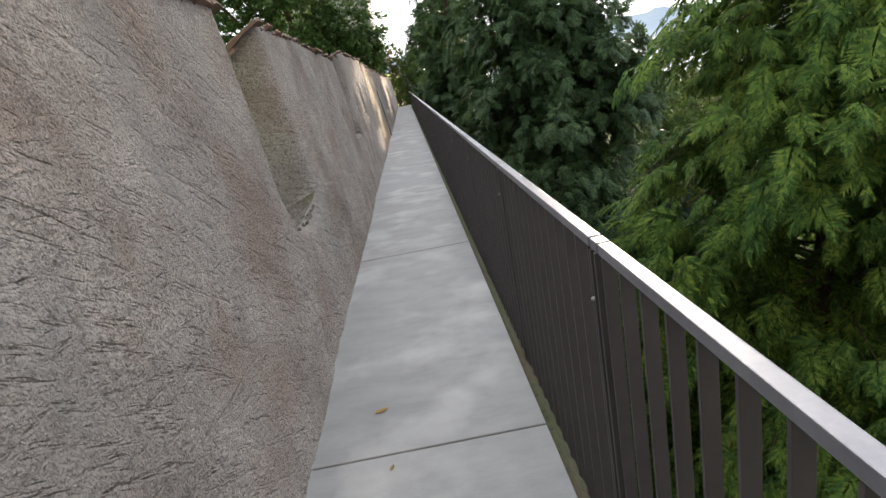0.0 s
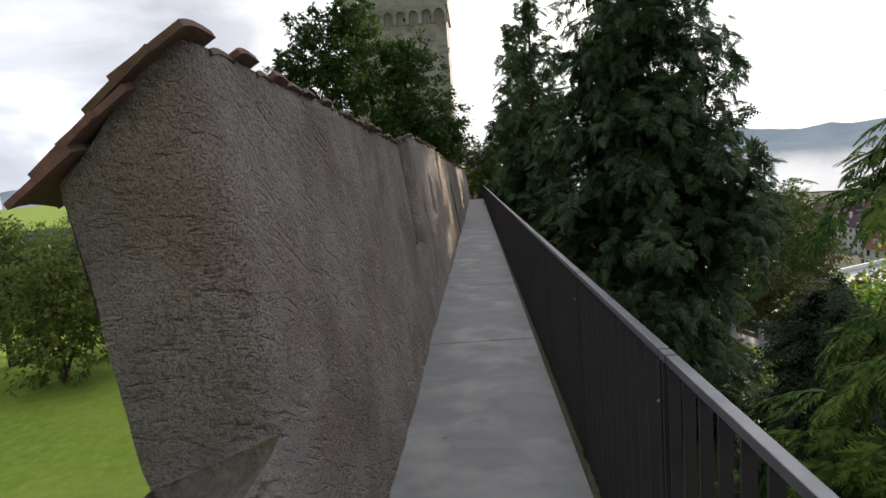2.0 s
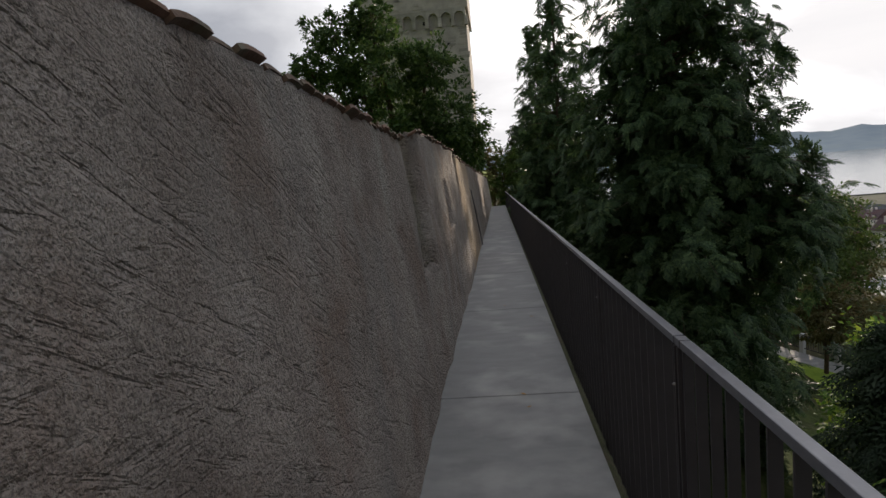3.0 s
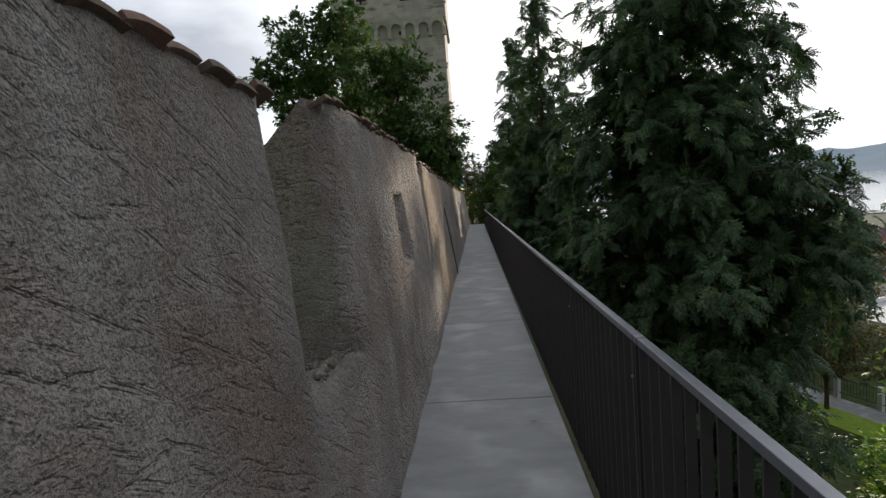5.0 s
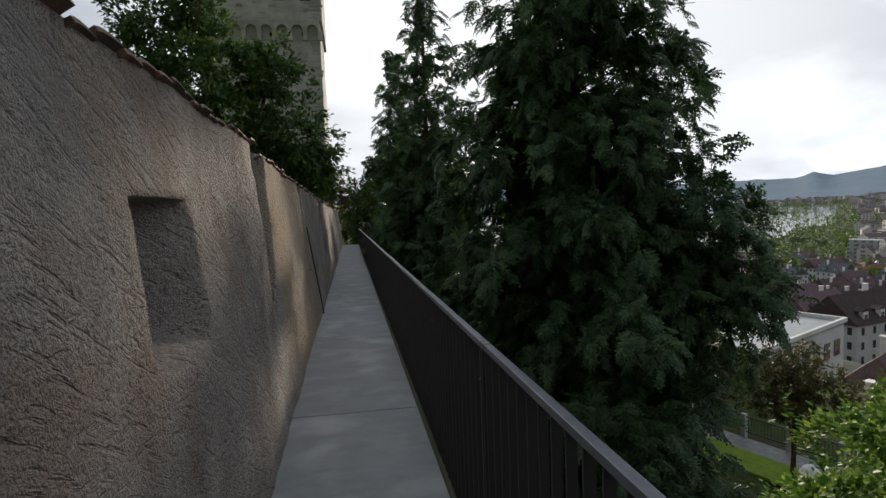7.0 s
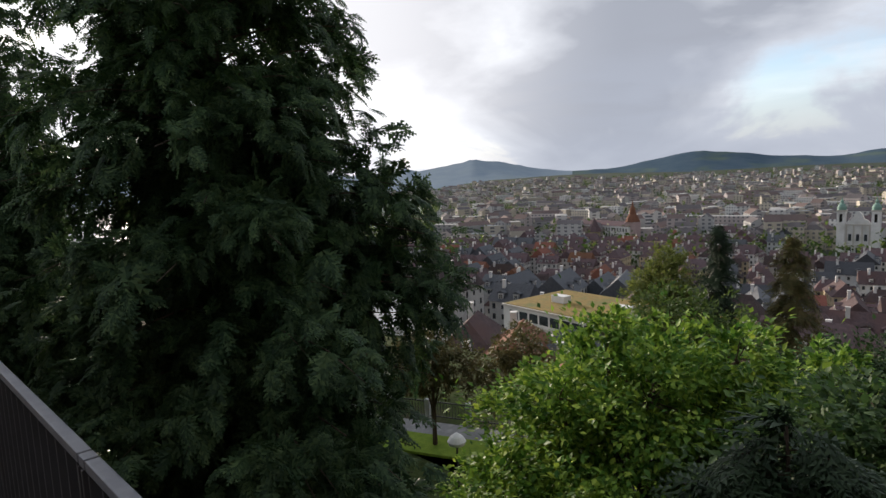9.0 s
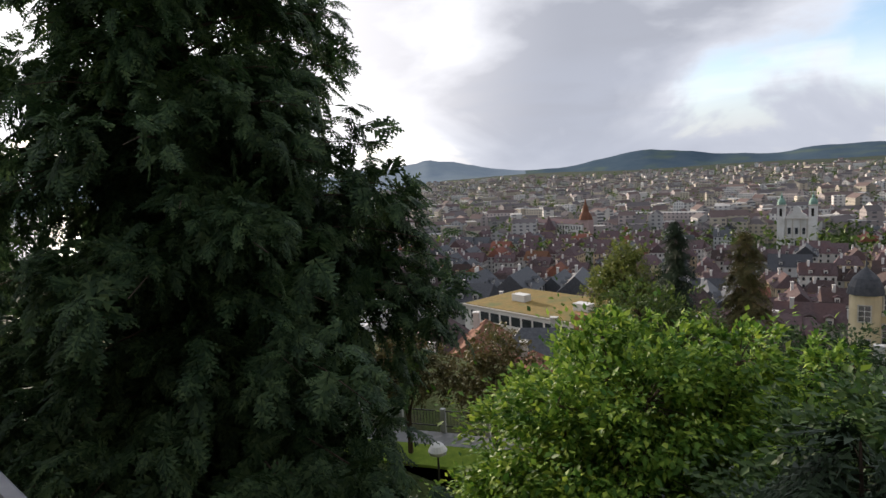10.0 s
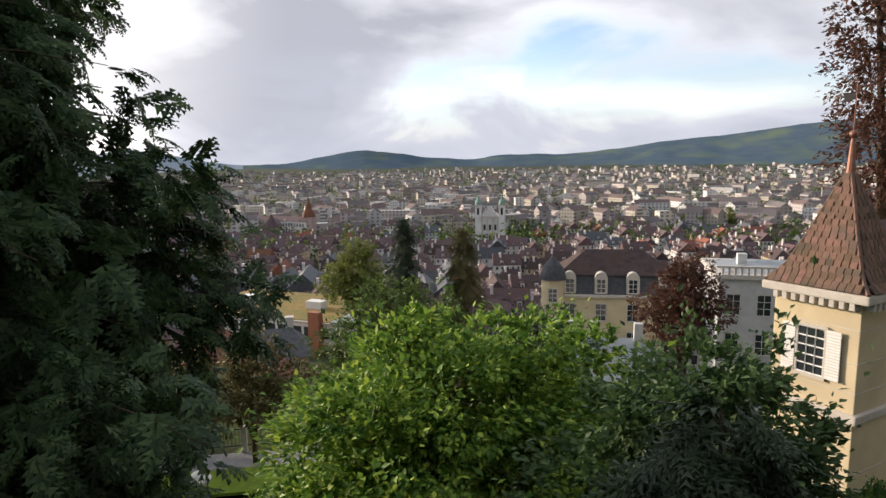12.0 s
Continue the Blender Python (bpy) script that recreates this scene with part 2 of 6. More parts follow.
    link(bp.outputs[0], bs.inputs["Normal"])
    link(bs.outputs[0], out.inputs["Surface"])
    return m


PLASTER = plaster_mat()
CONCRETE = mat("walkway_concrete", (0.185, 0.188, 0.190), (0.235, 0.238, 0.240), 3.2, 0.62, c3=(0.33, 0.33, 0.325), big=2.4, bump=0.25,
               bump_scale=90, dist=0.004, vary=0.05, stretch=(1.0, 2.2, 1.0))
STEEL = mat("dark_painted_steel", (0.034, 0.030, 0.033), (0.046, 0.041, 0.044), 12, 0.5, bump=0.05, bump_scale=300, dist=0.002)
# rail tops lighter and bluer than the bars: sky sheen put into the colour
RAILTOP = mat("sky_sheen_handrail", (0.15, 0.155, 0.18), (0.22, 0.225, 0.25), 9, 0.36, 0.5, bump=0.08, bump_scale=160, dist=0.002)
BOLT = mat("zinc_bolt", (0.16, 0.16, 0.165), (0.25, 0.25, 0.25), 40, 0.45, 0.9)
TILE = mat("old_clay_tile", (0.10, 0.06, 0.045), (0.175, 0.10, 0.068), 14, 0.9, c3=(0.10, 0.10, 0.07), big=6, bump=0.4, bump_scale=70, vary=0.35)
MORTAR = mat("mortar", (0.22, 0.19, 0.16), (0.32, 0.28, 0.24), 20, 0.95, bump=0.5, bump_scale=80)
RUBBLE = mat("sill_rubble", (0.085, 0.075, 0.06), (0.19, 0.165, 0.14), 14, 0.95, c3=(0.09, 0.10, 0.04), big=2.5, bump=1.0, bump_scale=38, dist=0.03)
MOSS = mat("moss", (0.03, 0.035, 0.015), (0.07, 0.075, 0.03), 30, 0.95, bump=0.8, bump_scale=90, c3=(0.08, 0.06, 0.04), big=4)
BARK = mat("bark", (0.05, 0.035, 0.025), (0.12, 0.08, 0.055), 10, 0.95, bump=0.8, bump_scale=25, stretch=(1, 1, 0.25), dist=0.03)
LAWN = mat("lawn_grass", (0.17, 0.27, 0.035), (0.26, 0.36, 0.05), 3, 0.9, c3=(0.30, 0.36, 0.07), big=0.12, bump=0.6, bump_scale=20, dist=0.03, spec=0.1)
SLOPE = mat("slope_undergrowth", (0.03, 0.045, 0.015), (0.07, 0.09, 0.03), 2.5, 0.95, c3=(0.07, 0.06, 0.04), big=0.3, bump=0.8, bump_scale=6, dist=0.1, spec=0.05)
TOWN = mat("town_ground", (0.055, 0.07, 0.05), (0.09, 0.10, 0.075), 0.05, 0.95, c3=(0.06, 0.085, 0.04), big=0.01, spec=0.05)
ASPHALT = mat("asphalt", (0.045, 0.045, 0.048), (0.07, 0.07, 0.072), 6, 0.85, bump=0.3, bump_scale=150)


# ---- mesh helpers ----
def link_mesh(name, me, material, parent=None, smooth=False, label=""):
    if material:
        me.materials.append(material)
    if smooth:
        me.shade_smooth()
    ob = new(name, me)
    if parent:
        ob.parent = parent
    if label:
        ob["label"] = label
    return ob


def part(name, bm, material, parent=None, label="", smooth=False):
    me = bpy.data.meshes.new(name)
    bm.to_mesh(me)
    bm.free()
    return link_mesh(name, me, material, parent, smooth, label)


def data_mesh(name, verts, faces):
    me = bpy.data.meshes.new(name)
    me.from_pydata(verts, [], faces)
    me.update()
    return me


def add_box(bm, x0, x1, y0, y1, z0, z1, bevel=0.0, m=None):
    r = bmesh.ops.create_cube(bm, size=1.0)
    bmesh.ops.scale(bm, vec=(x1 - x0, y1 - y0, z1 - z0), verts=r["verts"])
    bmesh.ops.translate(bm, vec=((x0 + x1) / 2, (y0 + y1) / 2, (z0 + z1) / 2), verts=r["verts"])
    vs = r["verts"]
    if bevel:
        es = list({e for v in vs for e in v.link_edges})
        g = bmesh.ops.bevel(bm, geom=es, offset=bevel, segments=2, affect="EDGES", profile=0.6)
        vs = list({v for f in g["faces"] for v in f.verts} | {v for v in vs if v.is_valid})
    if m is not None:
        bmesh.ops.transform(bm, matrix=m, verts=vs)
    return vs


def box(x0, x1, y0, y1, z0, z1, bevel=0.0, m=None):
    bm = bmesh.new()
    add_box(bm, x0, x1, y0, y1, z0, z1, bevel, m)
    return bm


def add_tube(bm, r0, r1, z0, z1, seg=12, x=0.0, y=0.0, m=None):
    g = bmesh.ops.create_cone(bm, cap_ends=True, segments=seg, radius1=r0, radius2=max(r1, 1e-4), depth=z1 - z0)
    bmesh.ops.translate(bm, vec=(x, y, (z0 + z1) / 2), verts=g["verts"])
    if m is not None:
        bmesh.ops.transform(bm, matrix=m, verts=g["verts"])


def tube(r0, r1, z0, z1, seg=12, x=0.0, y=0.0, m=None):
    bm = bmesh.new()
    add_tube(bm, r0, r1, z0, z1, seg, x, y, m)
    return bm


def empty(name, m=None):
    ob = new(name)
    if m is not None:
        ob.matrix_world = m
    return ob


# ---- ground: one sheet, hill under the rampart, town plain, far rise ----
def smooth01(a, b, v):
    t = min(1.0, max(0.0, (v - a) / (b - a)))
    return t * t * (3 - 2 * t)


def ground_z(x, y):
    if x < -0.9:
        return -6.8 - 0.01 * max(0, -x - 20) + 1.2 * smooth01(60, 140, -x)
    d = x + 0.12 * max(0.0, abs(y - 20) - 60)
    z = -6.6 - 4.4 * smooth01(1.5, 16, d) - 17 * smooth01(24, 75, d) - 20 * smooth01(75, 150, d) - 17 * smooth01(150, 260, d)
    far = math.hypot(x, y)
    side = smooth01(0.86, 0.70, math.atan2(y, x))  # the lake keeps its level
    z += 70 * smooth01(1800, 4700, far) * side
    return z


def spread(a, b, n, p=2.0):
    return [a + (b - a) * (i / n) ** p for i in range(n + 1)]


def build_ground():
    xs = [-v for v in reversed(spread(1.0, 900, 26, 2.4))] + spread(-0.8, 4700, 120, 2.6)
    ys = [-v for v in reversed(spread(0.5, 3200, 60, 2.4))] + spread(0.0, 4700, 110, 2.3)
    verts = [(x, y, ground_z(x, y)) for x in xs for y in ys]
    ny = len(ys)
    faces = [(i * ny + j, (i + 1) * ny + j, (i + 1) * ny + j + 1, i * ny + j + 1) for i in range(len(xs) - 1) for j in range(ny - 1)]
    me = data_mesh("ground", verts, faces)
    me.materials.append(SLOPE)
    me.materials.append(LAWN)
    me.materials.append(TOWN)
    for p in me.polygons:
        if p.center.x < -0.9:
            p.material_index = 1
        elif math.hypot(p.center.x, p.center.y) > 95:
            p.material_index = 2
    return tagged(link_mesh("ground", me, None, smooth=True), "sloping ground with grass and undergrowth below the wall", "ground", kind="structure")


build_ground()

# ---- rampart wall ----
MERLONS = [(-5.0, 4.23), (5.19, 9.54), (10.42, 15.2), (15.5, 19.2), (19.75, 25.2), (25.9, 31.2), (31.9, 37.2), (37.9, 43.2), (43.9, 50.5)]
TOP, BACK, SILL, DROP = 2.03, -1.11, 0.82, 0.39
# how far a merlon's end leans along the wall at its top
LEANS = ((3.6, 4.23, 0.10), (8.9, 9.54, 0.12), (11.1, 10.42, 0.16), (16.3, 15.5, 0.30))
# how far each gap's sill lies below the merlons' foot
SINKS = (0.12, -0.09, -0.12)


def front_x(h):
    pts = ((-1.0, -0.44), (0.0, -0.445), (0.12, -0.462), (0.85, -0.540), (2.05, -0.675), (3, -0.75))
    for (h0, x0), (h1, x1) in zip(pts, pts[1:]):
        if h <= h1:
            return x0 + (x1 - x0) * (h - h0) / (h1 - h0)
    return -0.75


def lift(y):
    """The wall's top runs nearly level while the walkway falls."""
    pts = ((-9, -0.02), (5.2, -0.03), (9.6, -0.06), (10.4, 0.08), (15.2, 0.15), (15.8, 0.10), (19.5, 0.06), (60, 0.06))
    for (y0, l0), (y1, l1) in zip(pts, pts[1:]):
        if y <= y1:
            return l0 + (l1 - l0) * (y - y0) / (y1 - y0)
    return 0.06


def lean(y, h):
    for y0, y1, d in LEANS:
        if min(y0, y1) < y < max(y0, y1) + 0.001:
            return d * smooth01(y0, y1, y) * min(1.0, max(0.0, (h - 0.9) / 1.1)) ** 1.2
    return 0.0


def sill_h(y):
    for k, ((a0, a1), (b0, b1)) in enumerate(zip(MERLONS, MERLONS[1:])):
        if a1 < y < b0:
            u = (y - a1) / (b0 - a1)
            return SILL - (SINKS[k] if k < len(SINKS) else 0.05) * math.sin(math.pi * u) ** 0.4
    return SILL


def rough_at(p):
    v = noise.noise_vector(p * 1.3) * 0.026 + noise.noise_vector(p * 4.5) * 0.011 + noise.noise_vector(p * 17.0) * 0.0035
    return Vector((v.x, v.y * 0.7, v.z * 0.5))


NICHE = (12.32, 13.06, 1.03, 1.65)


def build_wall():
    cache, verts, faces, dirt = {}, [], [], set()
    hole, niche_cols = set(), []

    def vert(x, y, h, z=None):
        p = Vector((x, y, floor_z(y) + h if z is None else z))
        key = (round(p.x, 4), round(p.y, 4), round(p.z, 4))
        if key not in cache:
            cache[key] = len(verts)
            q = p.copy()
            if z is None:
                q.y += lean(y, h)
            verts.append(q + rough_at(p))
        return cache[key]

    def quad(*ids):
        if len(set(ids)) > 2:
            faces.append(tuple(dict.fromkeys(ids)))

    KB, KT, R = 20, 30, 0.08
    rounding = (0.0, 0.005, 0.017, 0.040, R)

    def columns(a, b):
        step = 0.045 if b < 26 else 0.16
        ys = [a + d for d in rounding]
        n = max(2, int((b - a - 2 * R) / step))
        ys += [a + R + (b - a - 2 * R) * i / n for i in range(1, n)]
        return ys + [b - d for d in reversed(rounding)]

    def edge_in(y, a, b):
        d = min(y - a, b - y)
        return 0.0 if d >= R else R - math.sqrt(max(0, R * R - (R - d) ** 2))

    def base_row(y, k, lip):
        s = sill_h(y)
        h = -0.25 + (s + 0.25) * k / KB
        x = front_x(h)
        if lip:
            d = s - h
            if d < R:
                x -= lip * (R - math.sqrt(max(0, R * R - (R - d) ** 2)))
        return x, h

    spans = [(a, b, True) for a, b in MERLONS] + [(a[1], b[0], False) for a, b in zip(MERLONS, MERLONS[1:])]
    for a, b, solid in spans:
        if solid:
            ys = columns(a, b)
            cols = []
            for y in ys:
                e = edge_in(y, a, b)
                col = []
                for k in range(KB + 1):
                    x, h = base_row(y, k, 0.0)
                    col.append((x, h))
                for k in range(1, KT + 1):
                    h = SILL + (TOP + lift(y) - SILL) * k / KT
                    col.append((front_x(SILL + (TOP - SILL) * k / KT) - e * min(1.0, k / 4), h))
                cols.append(col)
            for i in range(len(ys) - 1):
                for k in range(KB + KT):
                    hm = (cols[i][k][1] + cols[i][k + 1][1]) / 2
                    ym = (ys[i] + ys[i + 1]) / 2
                    if NICHE[0] < ym < NICHE[1] and NICHE[2] < hm < NICHE[3]:
                        hole.add((i, k))
                        niche_cols[:] = [ys, cols]
                        continue
                    quad(vert(cols[i][k][0], ys[i], cols[i][k][1]), vert(cols[i + 1][k][0], ys[i + 1], cols[i + 1][k][1]),
                         vert(cols[i + 1][k + 1][0], ys[i + 1], cols[i + 1][k + 1][1]), vert(cols[i][k + 1][0], ys[i], cols[i][k + 1][1]))
            # ends, top and back
            nx = 14 if b < 26 else 5
            for y, flip in ((a, False), (b, True)):
                def endpoint(ix, k):
                    h0 = SILL + (TOP - SILL) * k / KT
                    xf = front_x(h0) - R * min(1.0, k / 4)
                    u = ix / nx
                    x = xf + (BACK + 0.14 * (1 - k / KT) - xf) * u
                    lo, hi = SILL - 0.16 * u, TOP + lift(y) - DROP * u
                    return vert(x, y, lo + (hi - lo) * k / KT)
                for ix in range(nx):
                    for k in range(KT):
                        q = (endpoint(ix, k), endpoint(ix + 1, k), endpoint(ix + 1, k + 1), endpoint(ix, k + 1))
                        quad(*(q if flip else q[::-1]))
            for i in range(len(ys) - 1):
                e0, e1 = edge_in(ys[i], a, b), edge_in(ys[i + 1], a, b)
                t0, t1 = TOP + lift(ys[i]), TOP + lift(ys[i + 1])
                quad(vert(front_x(TOP) - e0, ys[i], t0), vert(front_x(TOP) - e1, ys[i + 1], t1), vert(BACK, ys[i + 1], t1 - DROP), vert(BACK, ys[i], t0 - DROP))
                quad(vert(BACK, ys[i], t0 - DROP), vert(BACK, ys[i + 1], t1 - DROP), vert(BACK + 0.14, ys[i + 1], SILL - 0.16), vert(BACK + 0.14, ys[i], SILL - 0.16))
        else:
            n = 22
            ys = [a + (b - a) * i / n for i in range(n + 1)]
            for y0, y1 in zip(ys, ys[1:]):
                for k in range(KB):
                    l0, l1 = math.sin(math.pi * (y0 - a) / (b - a)) ** 0.5 if a < y0 < b else 0.0, math.sin(math.pi * (y1 - a) / (b - a)) ** 0.5 if a < y1 < b - 1e-6 else 0.0
                    (xa, ha), (xb, hb) = base_row(y0, k, l0), base_row(y0, k + 1, l0)
                    (xc, hc), (xd, hd) = base_row(y1, k, l1), base_row(y1, k + 1, l1)
                    quad(vert(xa, y0, ha), vert(xc, y1, hc), vert(xd, y1, hd), vert(xb, y0, hb))
                m = 14
                for j in range(m):
                    def sp(y, j):
                        s = sill_h(y)
                        x0 = base_row(y, KB, math.sin(math.pi * (y - a) / (b - a)) ** 0.5 if a < y < b - 1e-6 else 0.0)[0]
                        return vert(x0 + (BACK + 0.14 - x0) * j / m, y, s - 0.16 * j / m)
                    dirt.add(len(faces))
                    quad(sp(y0, j), sp(y1, j), sp(y1, j + 1), sp(y0, j + 1))
    # outer face down to the lawn
    ys = [-5 + 0.75 * i for i in range(75)]
    for y0, y1 in zip(ys, ys[1:]):
        quad(vert(BACK + 0.14, y0, SILL - 0.15), vert(BACK - 0.15, y0, 0, -9.0), vert(BACK - 0.15, y1, 0, -9.0), vert(BACK + 0.14, y1, SILL - 0.15))
    # splayed niche through the third merlon
    y0, y1, h0, h1 = NICHE
    ys, cols = niche_cols
    i0, i1 = min(i for i, _ in hole), max(i for i, _ in hole) + 1
    k0, k1 = min(k for _, k in hole), max(k for _, k in hole) + 1

    def rim(i, k):
        return vert(cols[i][k][0], ys[i], cols[i][k][1])

    def deep(i, k, f):
        u, v = (i - i0) / (i1 - i0), (k - k0) / (k1 - k0)
        x, h = cols[i][k]
        yi, hi = y0 + 0.02 + 0.19 * u, h0 + 0.17 + (h1 - h0 - 0.20) * v
        return vert(x + (-0.98 - x) * f, ys[i] + (yi - ys[i]) * f, h + (hi - h) * f)

    loop = [(i, k0) for i in range(i0, i1)] + [(i1, k) for k in range(k0, k1)] + [(i, k1) for i in range(i1, i0, -1)] + [(i0, k) for k in range(k1, k0, -1)]
    for (ia, ka), (ib, kb) in zip(loop, loop[1:] + loop[:1]):
        for f0, f1 in ((0.0, 0.3), (0.3, 0.65), (0.65, 1.0)):
            p = [rim(ia, ka), rim(ib, kb)] if f0 == 0 else [deep(ia, ka, f0), deep(ib, kb, f0)]
            quad(p[0], p[1], deep(ib, kb, f1), deep(ia, ka, f1))
    quad(deep(i0, k0, 1.0), deep(i1, k0, 1.0), deep(i1, k1, 1.0), deep(i0, k1, 1.0))
    me = data_mesh("wall_rampart", verts, faces)
    me.materials.append(PLASTER)
    me.materials.append(RUBBLE)
    for i in dirt:
        me.polygons[i].material_index = 1
    return tagged(link_mesh("wall_rampart", me, None, smooth=True), "rough grey-brown plastered rampart wall with merlons and narrow gaps", "wall", kind="structure")


wall = build_wall()


# ---- walkway of concrete slabs ----
def build_walkway():
    base = box(-0.6, 0.53, -6, END, -0.32, -0.165)
    for v in base.verts:
        v.co.z += floor_z(v.co.y)
    deck = tagged(part("floor", base, CONCRETE), "narrow concrete walkway laid in long grey slabs", "walkway", kind="structure")
    bm = box(-0.52, 0.55, -1.494, 1.494, -0.16, 0.0, 0.006)
    for v in bm.verts:
        v.co.z += -S * v.co.y
    me = bpy.data.meshes.new("slab")
    bm.to_mesh(me)
    bm.free()
    me.materials.append(CONCRETE)
    for k in range(-2, 17):
        yc = 1.5 + 3.0 * k
        if yc + 1.5 > END + 1:
            break
        ob = new("slab", me)
        ob.parent = deck
        ob.matrix_world = pose(0, yc, floor_z(yc))
    # ledge with moss between the slabs and the railing
    verts, faces = [], []
    n = 700
    for i in range(n + 1):
        y = -4 + (END + 4) * i / n
        w = noise.noise((0, y * 2.3, 0)) * 0.006
        verts += [(0.545, y, floor_z(y) - 0.05 + w), (0.575, y, floor_z(y) - 0.035 + 2 * w), (0.62, y, floor_z(y) - 0.10 + w), (0.62, y, floor_z(y) - 0.32)]
    for i in range(n):
        for k in range(3):
            a = i * 4 + k
            faces.append((a, a + 4, a + 5, a + 1))
    tagged(link_mesh("moss_strip", data_mesh("moss_strip", verts, faces), MOSS, smooth=True), "damp moss and dirt along the slab edge", "moss", kind="stuff")


build_walkway()

# ---- railing ----
RAIL_X, RAIL_H, BAY, POST0 = 0.625, 1.0, 1.5, 0.74


def railing_bay():
    """One bay: post with its cap, top rail, bottom rail, flat upright bars."""
    bay = empty("railing_bay")
    tilt = Matrix.Identity(4)
    tilt[2][1] = -S
    post = part("post", box(-0.022, 0.022, -0.006, 0.006, -0.38, RAIL_H - 0.027, 0.002, tilt @ Matrix.Translation((0, -0.017, 0))), STEEL, bay)
    post2 = part("post", box(-0.022, 0.022, -0.006, 0.006, -0.38, RAIL_H - 0.027, 0.002, tilt @ Matrix.Translation((0, 0.017, 0))), STEEL, bay)
    part("cap", box(-0.017, 0.017, -0.026, 0.026, RAIL_H - 0.027, RAIL_H, 0.003, tilt), RAILTOP, bay, "short grey cap between the handrails")
    part("handrail", box(-0.017, 0.017, 0.036, BAY - 0.036, RAIL_H - 0.027, RAIL_H, 0.003, tilt), RAILTOP, bay, "flat steel handrail with sky sheen painted into its grey")
    part("bottom_rail", box(-0.02, 0.02, 0.03, BAY - 0.03, -0.30, -0.27, 0.002, tilt), STEEL, bay)
    bar = box(-0.016, 0.016, -0.005, 0.005, -0.28, RAIL_H - 0.03, 0.0015)
    me = bpy.data.meshes.new("bar")
    bar.to_mesh(me)
    bar.free()
    me.materials.append(STEEL)
    n = 13
    for i in range(n):
        y = 0.055 + (BAY - 0.11) * i / (n - 1)
        ob = new("bar", me)
        ob.parent = bay
        ob.location = (0, y, -S * y)
    for h in (0.84,):
        b = tube(0.007, 0.005, 0, 0.008, 8, m=pose(-0.022, 0.017, h, 0, -90, 0))
        part("bolt", b, BOLT, post2, "small zinc bolt head")
    part("bracket", box(-0.09, 0.03, -0.03, 0.03, -0.30, -0.22, 0.003), STEEL, post)
    return tagged(bay, "dark steel railing bay with flat upright bars beside the walkway", "railing", "railing bays")


bay = railing_bay()
bay.matrix_world = pose(RAIL_X, POST0 - 3 * BAY, floor_z(POST0 - 3 * BAY))
for k in range(-2, 32):
    y = POST0 + k * BAY
    copy_thing(bay, pose(RAIL_X, y, floor_z(y)))


# ---- clay tile coping of each merlon ----
def tile_mesh(w, l):
    bm = bmesh.new()
    nx = 5
    prof = [((i / (nx - 1) - 0.5) * w, 0.016 * math.cos((i / (nx - 1) - 0.5) * math.pi) + 0.004) for i in range(nx)]
    rows = []
    for yy in (0, l):
        rows.append([[bm.verts.new((yy, px, pz + dz)) for px, pz in prof] for dz in (0, 0.022)])
    for i in range(nx - 1):
        bm.faces.new((rows[0][1][i], rows[0][1][i + 1], rows[1][1][i + 1], rows[1][1][i]))
        bm.faces.new((rows[0][0][i], rows[1][0][i], rows[1][0][i + 1], rows[0][0][i + 1]))
        bm.faces.new((rows[0][0][i], rows[0][0][i + 1], rows[0][1][i + 1], rows[0][1][i]))
        bm.faces.new((rows[1][0][i], rows[1][1][i], rows[1][1][i + 1], rows[1][0][i + 1]))
    for r, i in ((0, 0), (0, nx - 1)):
        bm.faces.new((rows[0][0][i], rows[0][1][i], rows[1][1][i], rows[1][0][i]))
    bmesh.ops.recalc_face_normals(bm, faces=bm.faces)
    me = bpy.data.meshes.new("tile")
    bm.to_mesh(me)
    bm.free()
    me.materials.append(TILE)
    return me


